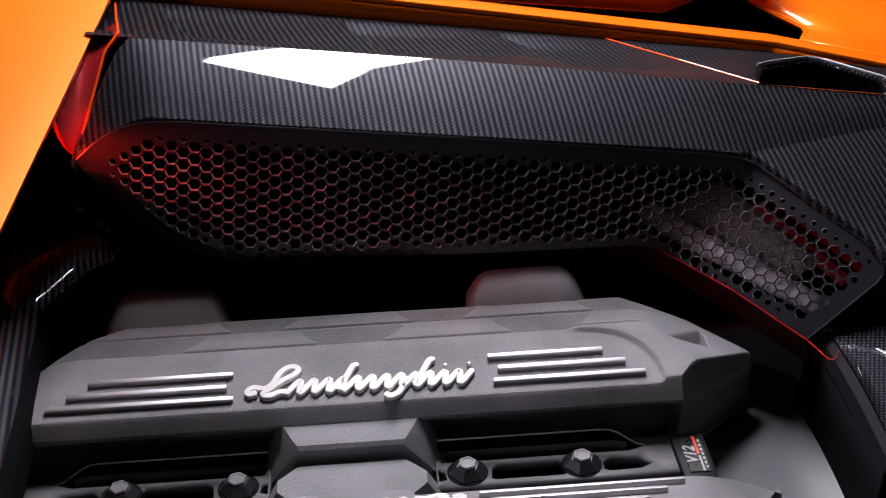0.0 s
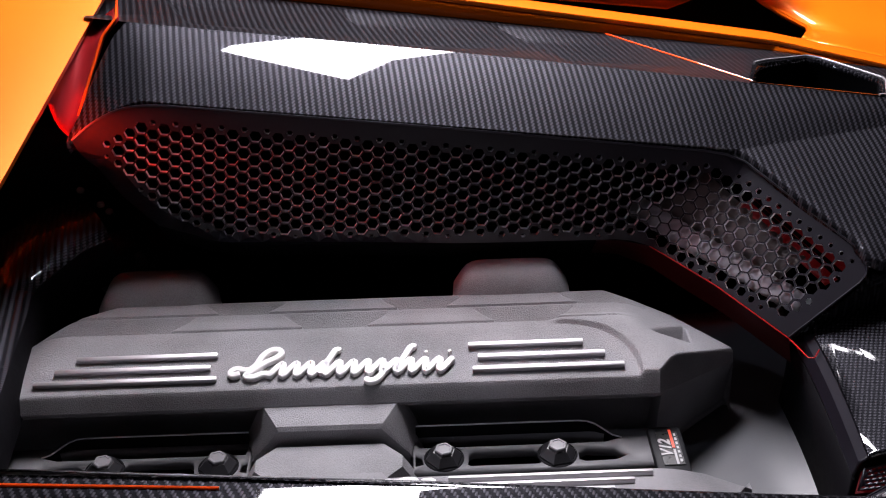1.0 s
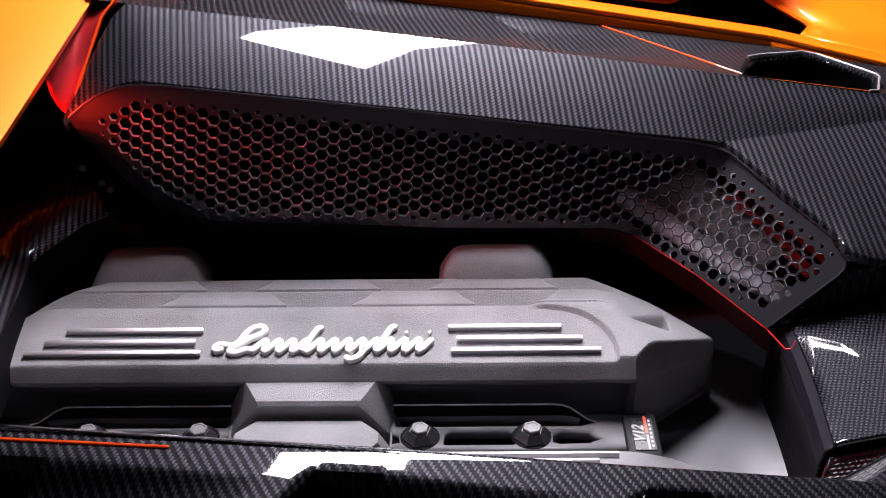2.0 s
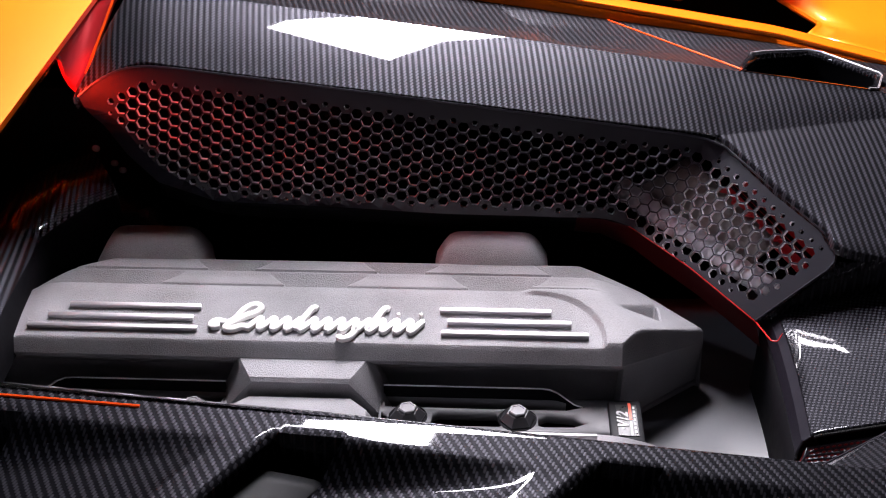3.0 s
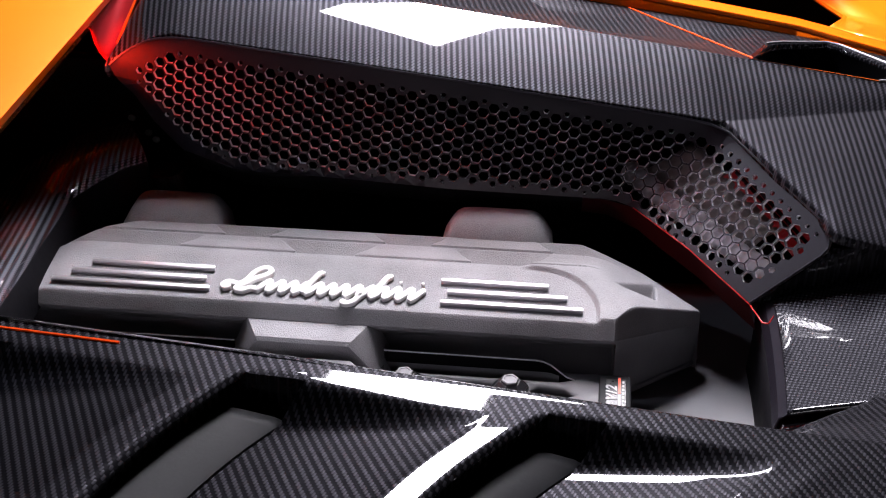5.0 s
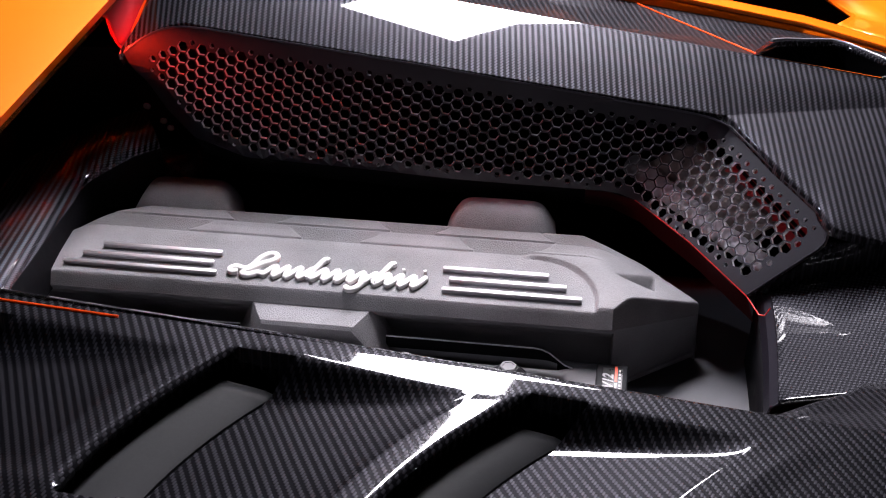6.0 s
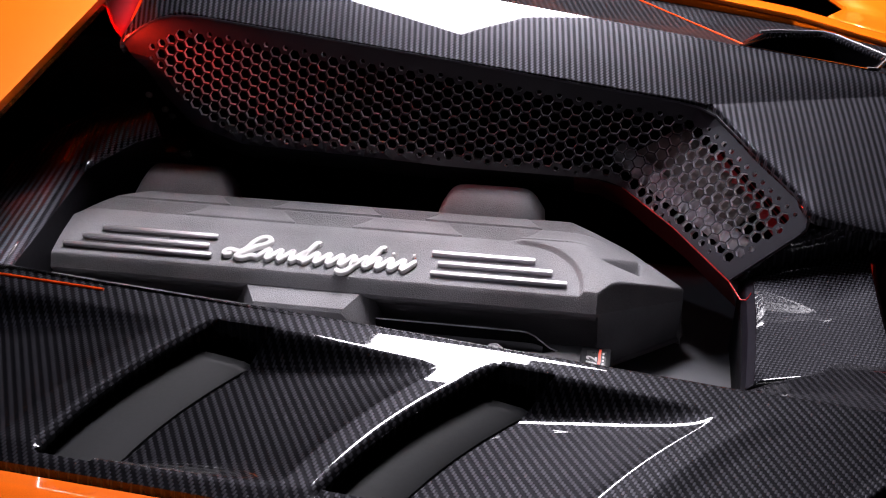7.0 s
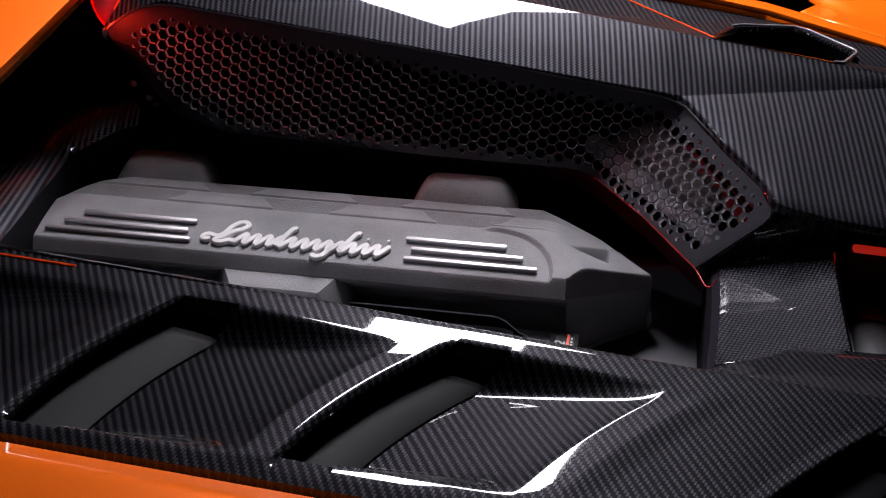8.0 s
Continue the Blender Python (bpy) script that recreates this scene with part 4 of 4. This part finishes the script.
def heat_deck():
    e = empty("heat_cover", (0.42, MID, -0.1))
    rows = []
    for i in range(25):
        x = 0.30 + 0.24 * i / 24
        rows.append([(x, MID - 0.34 + 0.68 * j / 30, -0.120 + 0.020 * smooth(0.44, 0.56, x) + 0.010 * math.cos((j - 15) / 15 * math.pi) * 0.5) for j in range(31)])
    v, f = grid(rows)
    thick(mesh_part("cover_sheet", v, f, DECK, e), 0.004)
    for sgn in (-1, 1):
        pts = [Vector(r[15 + 13 * sgn]) + Vector((0, 0, 0.0005)) for r in rows]
        part("side_bead", tube_bm(pts, 0.003, 8), DECK, e)
    tagged(e, "smooth dark grey heat cover behind the engine", "heat cover")


heat_deck()


def tail_bridge():
    """Carbon saddle that joins both flanks behind the engine, with a satin trim strip along its front edge."""
    e = empty("tail_bridge", (0.56, MID, -0.05))
    skin_rows, strip_rows, wall_rows, pane_rows = [], [], [], []
    n = 72
    for i in range(n + 1):
        t = i / n
        y = 0.064 - 0.221 * t
        c = math.sin(math.pi * t)
        xl = 0.495 - 0.006 * t + 0.003 * c
        ends = max(0.0, 1 - 2 * t) ** 3
        wall_rows.append([(xl - 0.004, y, -0.112), (xl - 0.002, y, -0.065), (xl - 0.0015, y, -0.022)])
        strip_rows.append([(xl - 0.0015, y, -0.022), (xl - 0.0025, y, -0.018), (xl + 0.001, y, -0.003), (xl + 0.008, y, 0.0035), (xl + 0.0095, y, 0.0030)])
        r = [(xl + 0.0085, y, 0.0015), (xl + 0.009, y, 0.0045)]
        for k in range(1, 25):
            u = k / 24
            x = xl + 0.009 + (0.612 - xl) * u
            r.append((x, y + 0.004 * u, 0.0055 + 0.026 * u - 0.003 * c + 0.012 * ends * (0.35 + 0.65 * u)))
        r += [(0.623, y + 0.004, r[-1][2] - 0.003), (0.628, y + 0.004, r[-1][2] - 0.012), (0.630, y + 0.004, -0.10)]
        skin_rows.append(r)
        if 0.42 <= t <= 0.93:
            w = 0.30 * math.sin(math.pi * (t - 0.42) / 0.51) ** 0.6
            lo, hi = Vector(strip_rows[-1][2]), Vector(strip_rows[-1][3])
            out = Vector((-0.69, 0, 0.72)) * 0.0012
            pane_rows.append([lo.lerp(hi, 0.5 - w) + out * 0.2, lo.lerp(hi, 0.5 - 0.8 * w) + out, lo.lerp(hi, 0.5 + 0.8 * w) + out, lo.lerp(hi, 0.5 + w) + out * 0.2])
    v, f = grid(skin_rows)
    thick(mesh_part("saddle_skin", v, f, CARBON_FINE, e, sharp=50), 0.003)
    v, f = grid(wall_rows)
    thick(mesh_part("front_flange", v, f, BLACK, e, "satin black front flange", 50), 0.003)
    v, f = grid(strip_rows)
    thick(mesh_part("trim_strip", v, f, SATIN, e, "satin black trim strip", 25), 0.002)
    v, f = grid(pane_rows)
    mesh_part("trim_pane", v, f, TRIM_GREY, e, "slim dark grey inlay", 25)
    part("flange_edge", tube_bm([Vector(r[1]) + Vector((-0.0004, 0, 0.0004)) for r in strip_rows], 0.0008, 6), TRIM_GREY, e, "thin dark edge bead")
    # bevelled lower border towards the near panel
    low = [Vector(p) for p in skin_rows[-1][1:-3]]
    part("border_bead", tube_bm([p + Vector((0, -0.001, 0.0005)) for p in low], 0.0016, 8), INK_BLACK, e, "gloss black border bead")
    # perforated strip below that border, its red from an added glowing sheet behind it
    bm = bmesh.new()

    def strip_point(u, v, d=0.0):
        top = Vector((0.492, -0.160, -0.006)).lerp(Vector((0.640, -0.156, 0.030)), u)
        low = Vector((0.484, -0.174, -0.020)).lerp(Vector((0.640, -0.196, 0.016)), u)
        return top.lerp(low, v) + Vector((0.15, -0.35, 0.9)) * -d

    def ring(pts):
        vs = [bm.verts.new((x, y, 0)) for x, y in pts]
        return [bm.edges.new((vs[k], vs[(k + 1) % len(vs)])) for k in range(len(vs))]

    edges = ring([(k / 20, 0) for k in range(21)] + [(1 - k / 20, 1) for k in range(21)])
    for row in range(5):
        for k in range(27):
            u, w = 0.03 + 0.035 * (k + 0.5 * (row % 2)), 0.14 + 0.18 * row
            if u < 0.97:
                edges += ring([(u + 0.0125 * math.cos(math.pi / 3 * a), w + 0.055 * math.sin(math.pi / 3 * a)) for a in range(6)])
    bmesh.ops.triangle_fill(bm, use_beauty=True, use_dissolve=False, edges=edges)
    for vert in bm.verts:
        vert.co = strip_point(vert.co.x, vert.co.y)
    thick(part("perforated_strip", bm, SATIN, e, "satin black perforated strip"), 0.0012)
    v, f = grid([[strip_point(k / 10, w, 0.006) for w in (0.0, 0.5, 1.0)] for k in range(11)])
    mesh_part("glow_backing", v, f, RED_GLOW, e, "dim red glowing sheet added behind the strip")
    tagged(e, "glossy carbon-fibre saddle across the bay behind the engine", "car body panel")


tail_bridge()


def front_frame():
    """Carbon rim under the roof edge, in front of the engine."""
    e = empty("bay_surround", (-0.33, 0.0, 0.0))
    line = [(-0.262, 0.224, 0.045), (-0.290, 0.205, 0.042), (-0.312, 0.174, 0.036), (-0.330, 0.146, 0.0315), (-0.331, 0.138, 0.031), (-0.327, 0.085, 0.030), (-0.322, 0.02, 0.030), (-0.317, -0.04, 0.030), (-0.312, -0.104, 0.030), (-0.305, -0.2, 0.03), (-0.30, -0.34, 0.03)]
    rows = []
    for i in range(49):
        p = along(line, i / 48)
        d = (along(line, min(1, i / 48 + 0.02)) - along(line, max(0, i / 48 - 0.02))).normalized()
        n = Vector((d.y, -d.x, 0)).normalized()
        n = n if n.x < 0 else -n
        r = [p - n * 0.007 + Vector((0, 0, -0.060)), p - n * 0.008 + Vector((0, 0, -0.022))]
        for d in (-0.001, 0.002, 0.006, 0.011, 0.017, 0.024, 0.033, 0.045, 0.060, 0.085):
            r.append(p + n * d + Vector((0, 0, 0.020 * (1 - math.exp(-d / 0.022)) - 0.006)))
        rows.append(r + [p + n * 0.12 + Vector((0, 0, -0.04))])
    v, f = grid([r[2:] for r in rows])
    mesh_part("rim_skin", v, f, CARBON, e, sharp=40)
    v, f = grid([r[:3] for r in rows])
    mesh_part("inner_edge", v, f, BLACK, e, "satin black inner edge", 30)
    tagged(e, "carbon-fibre rim with a satin black inner edge", "car body panel")


front_frame()


def hoses():
    e = empty("heat_sleeve", (0.44, 0.15, 0.0))
    pts = [panel_point(u, v, d) for u, v, d in ((0.232, -0.033, 0.046), (0.250, -0.036, 0.026), (0.280, -0.046, 0.022), (0.320, -0.061, 0.020), (0.360, -0.078, 0.020), (0.395, -0.092, 0.022), (0.425, -0.106, 0.030))]
    part("sleeve", tube_bm([along(pts, i / 80) for i in range(81)], [0.0125 + 0.0007 * math.sin(i * 1.9) + 0.0007 * math.sin(i * 0.7) for i in range(81)], 14), SILVER_HOSE, e, sharp=60)
    tagged(e, "pale grey heat sleeve seen behind the perforated panel", "hose")


hoses()


def rear_reflector():
    """Red lamp back that shows through the rear end of the perforated panel."""
    e = empty("lamp_reflector", panel_point(0.40, -0.03, 0.045))
    rows = []
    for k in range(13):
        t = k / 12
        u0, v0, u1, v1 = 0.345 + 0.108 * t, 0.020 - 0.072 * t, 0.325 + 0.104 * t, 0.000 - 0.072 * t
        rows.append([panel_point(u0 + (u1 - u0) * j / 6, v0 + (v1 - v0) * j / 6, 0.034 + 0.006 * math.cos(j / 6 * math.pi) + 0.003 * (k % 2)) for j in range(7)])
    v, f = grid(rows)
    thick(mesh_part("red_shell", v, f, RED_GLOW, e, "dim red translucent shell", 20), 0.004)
    for q in (0.3, 0.7):
        line = [Vector(rows[k][int(1 + 4 * q)]) + WALL_N * 0.003 for k in range(13)]
        part("rib", tube_bm(line, 0.0022, 6), BLACK, e)
    tagged(e, "dim red lamp shell behind the perforated panel", "lamp")


rear_reflector()


def kink_bracket():
    """Taupe plate that shows through the holes past the fold of the perforated panel."""
    e = empty("panel_bracket", panel_point(0.283, -0.02, 0.03))
    rows = []
    for i in range(17):
        p, q = Vector((0.250, -0.022)).lerp(Vector((0.378, -0.078)), i / 16), Vector((0.294, 0.022)).lerp(Vector((0.404, -0.048)), i / 16)
        rows.append([panel_point(*p.lerp(q, j / 8), 0.034 - 0.008 * math.sin(math.pi * j / 8)) for j in range(9)])
    v, f = grid(rows)
    thick(mesh_part("plate", v, f, TAN, e), 0.004)
    part("screw_head", turned_bm([(0.005, 0.0), (0.005, 0.002), (0.003, 0.003)], 16, Matrix.Translation(panel_point(0.283, -0.008, 0.025)) @ Matrix.Rotation(radians(80), 4, "X")), STEEL, e)
    tagged(e, "taupe bracket plate behind the end of the perforated panel", "bracket")


kink_bracket()


def bay_fittings():
    for at in ((-0.318, 0.322, 0.051), (-0.297, 0.322, 0.030), (-0.288, 0.322, 0.020)):
        e = empty("flange_screw", at)
        m = Matrix.Translation(at) @ Matrix.Rotation(radians(60), 4, "X")
        # head coloured pale for the screw's glint
        part("head", turned_bm([(0.0042, -0.006), (0.0042, 0.0005), (0.0038, 0.0020), (0.0027, 0.0033), (0.0012, 0.0038)], 16, m), PALE_GLINT, e)
        part("washer", turned_bm([(0.0040, -0.008), (0.0040, -0.006), (0.0036, -0.0055)], 16, m), BLACK, e)
        tagged(e, "small screw in the dark bay, pale head for its glint", "screw", group="bay screws")
    e = empty("reservoir_cap", (-0.262, 0.268, -0.02))
    m = Matrix.Translation((-0.262, 0.268, -0.01))
    part("cap_body", turned_bm([(0.034, -0.04), (0.034, 0.010), (0.031, 0.016), (0.022, 0.020), (0.006, 0.021)], 32, m), INK_BLACK, e)
    part("neck", turned_bm([(0.028, -0.27), (0.028, -0.04)], 24, m), BLACK, e)
    tagged(e, "glossy black round reservoir cap in the dark bay", "cap")


bay_fittings()


def exhaust_shield():
    e = empty("exhaust_shield", (0.672, -0.08, -0.06))
    m = Matrix.Translation((0.672, -0.08, -0.06)) @ Matrix.Rotation(radians(90), 4, "X")
    part("shell", turned_bm([(0.014, -0.13), (0.026, -0.125), (0.032, -0.115), (0.032, 0.115), (0.026, 0.125), (0.014, 0.13)], 32, m), SHIELD, e)
    for z in (-0.09, 0.09):
        part("clamp_band", turned_bm([(0.0325, z - 0.006), (0.0338, z - 0.005), (0.0338, z + 0.005), (0.0325, z + 0.006)], 32, m), STEEL, e)
    tagged(e, "smooth grey exhaust shield behind the carbon saddle", "heat shield")


exhaust_shield()


def tail_lamp():
    e = empty("tail_lamp", (0.69, 0.08, 0.0))
    m = pose(0.690, 0.068, 0.024, 0, 4, 2)
    part("lens", box_bm((0.085, 0.010, 0.008), m, 0.003), RED_LENS, e, "glowing red lens")
    # black housing coloured dark red for the lamp's light on it
    part("housing", box_bm((0.10, 0.02, 0.19), m @ pose(0.004, 0.014, -0.096), 0.006), DARK_RED, e, "black housing wall with the lamp's red painted in")
    part("housing_rim", box_bm((0.10, 0.016, 0.006), m @ pose(0.004, 0.010, 0.009), 0.002), BLACK, e)
    tagged(e, "slim red tail lamp in a black housing", "lamp")


tail_lamp()
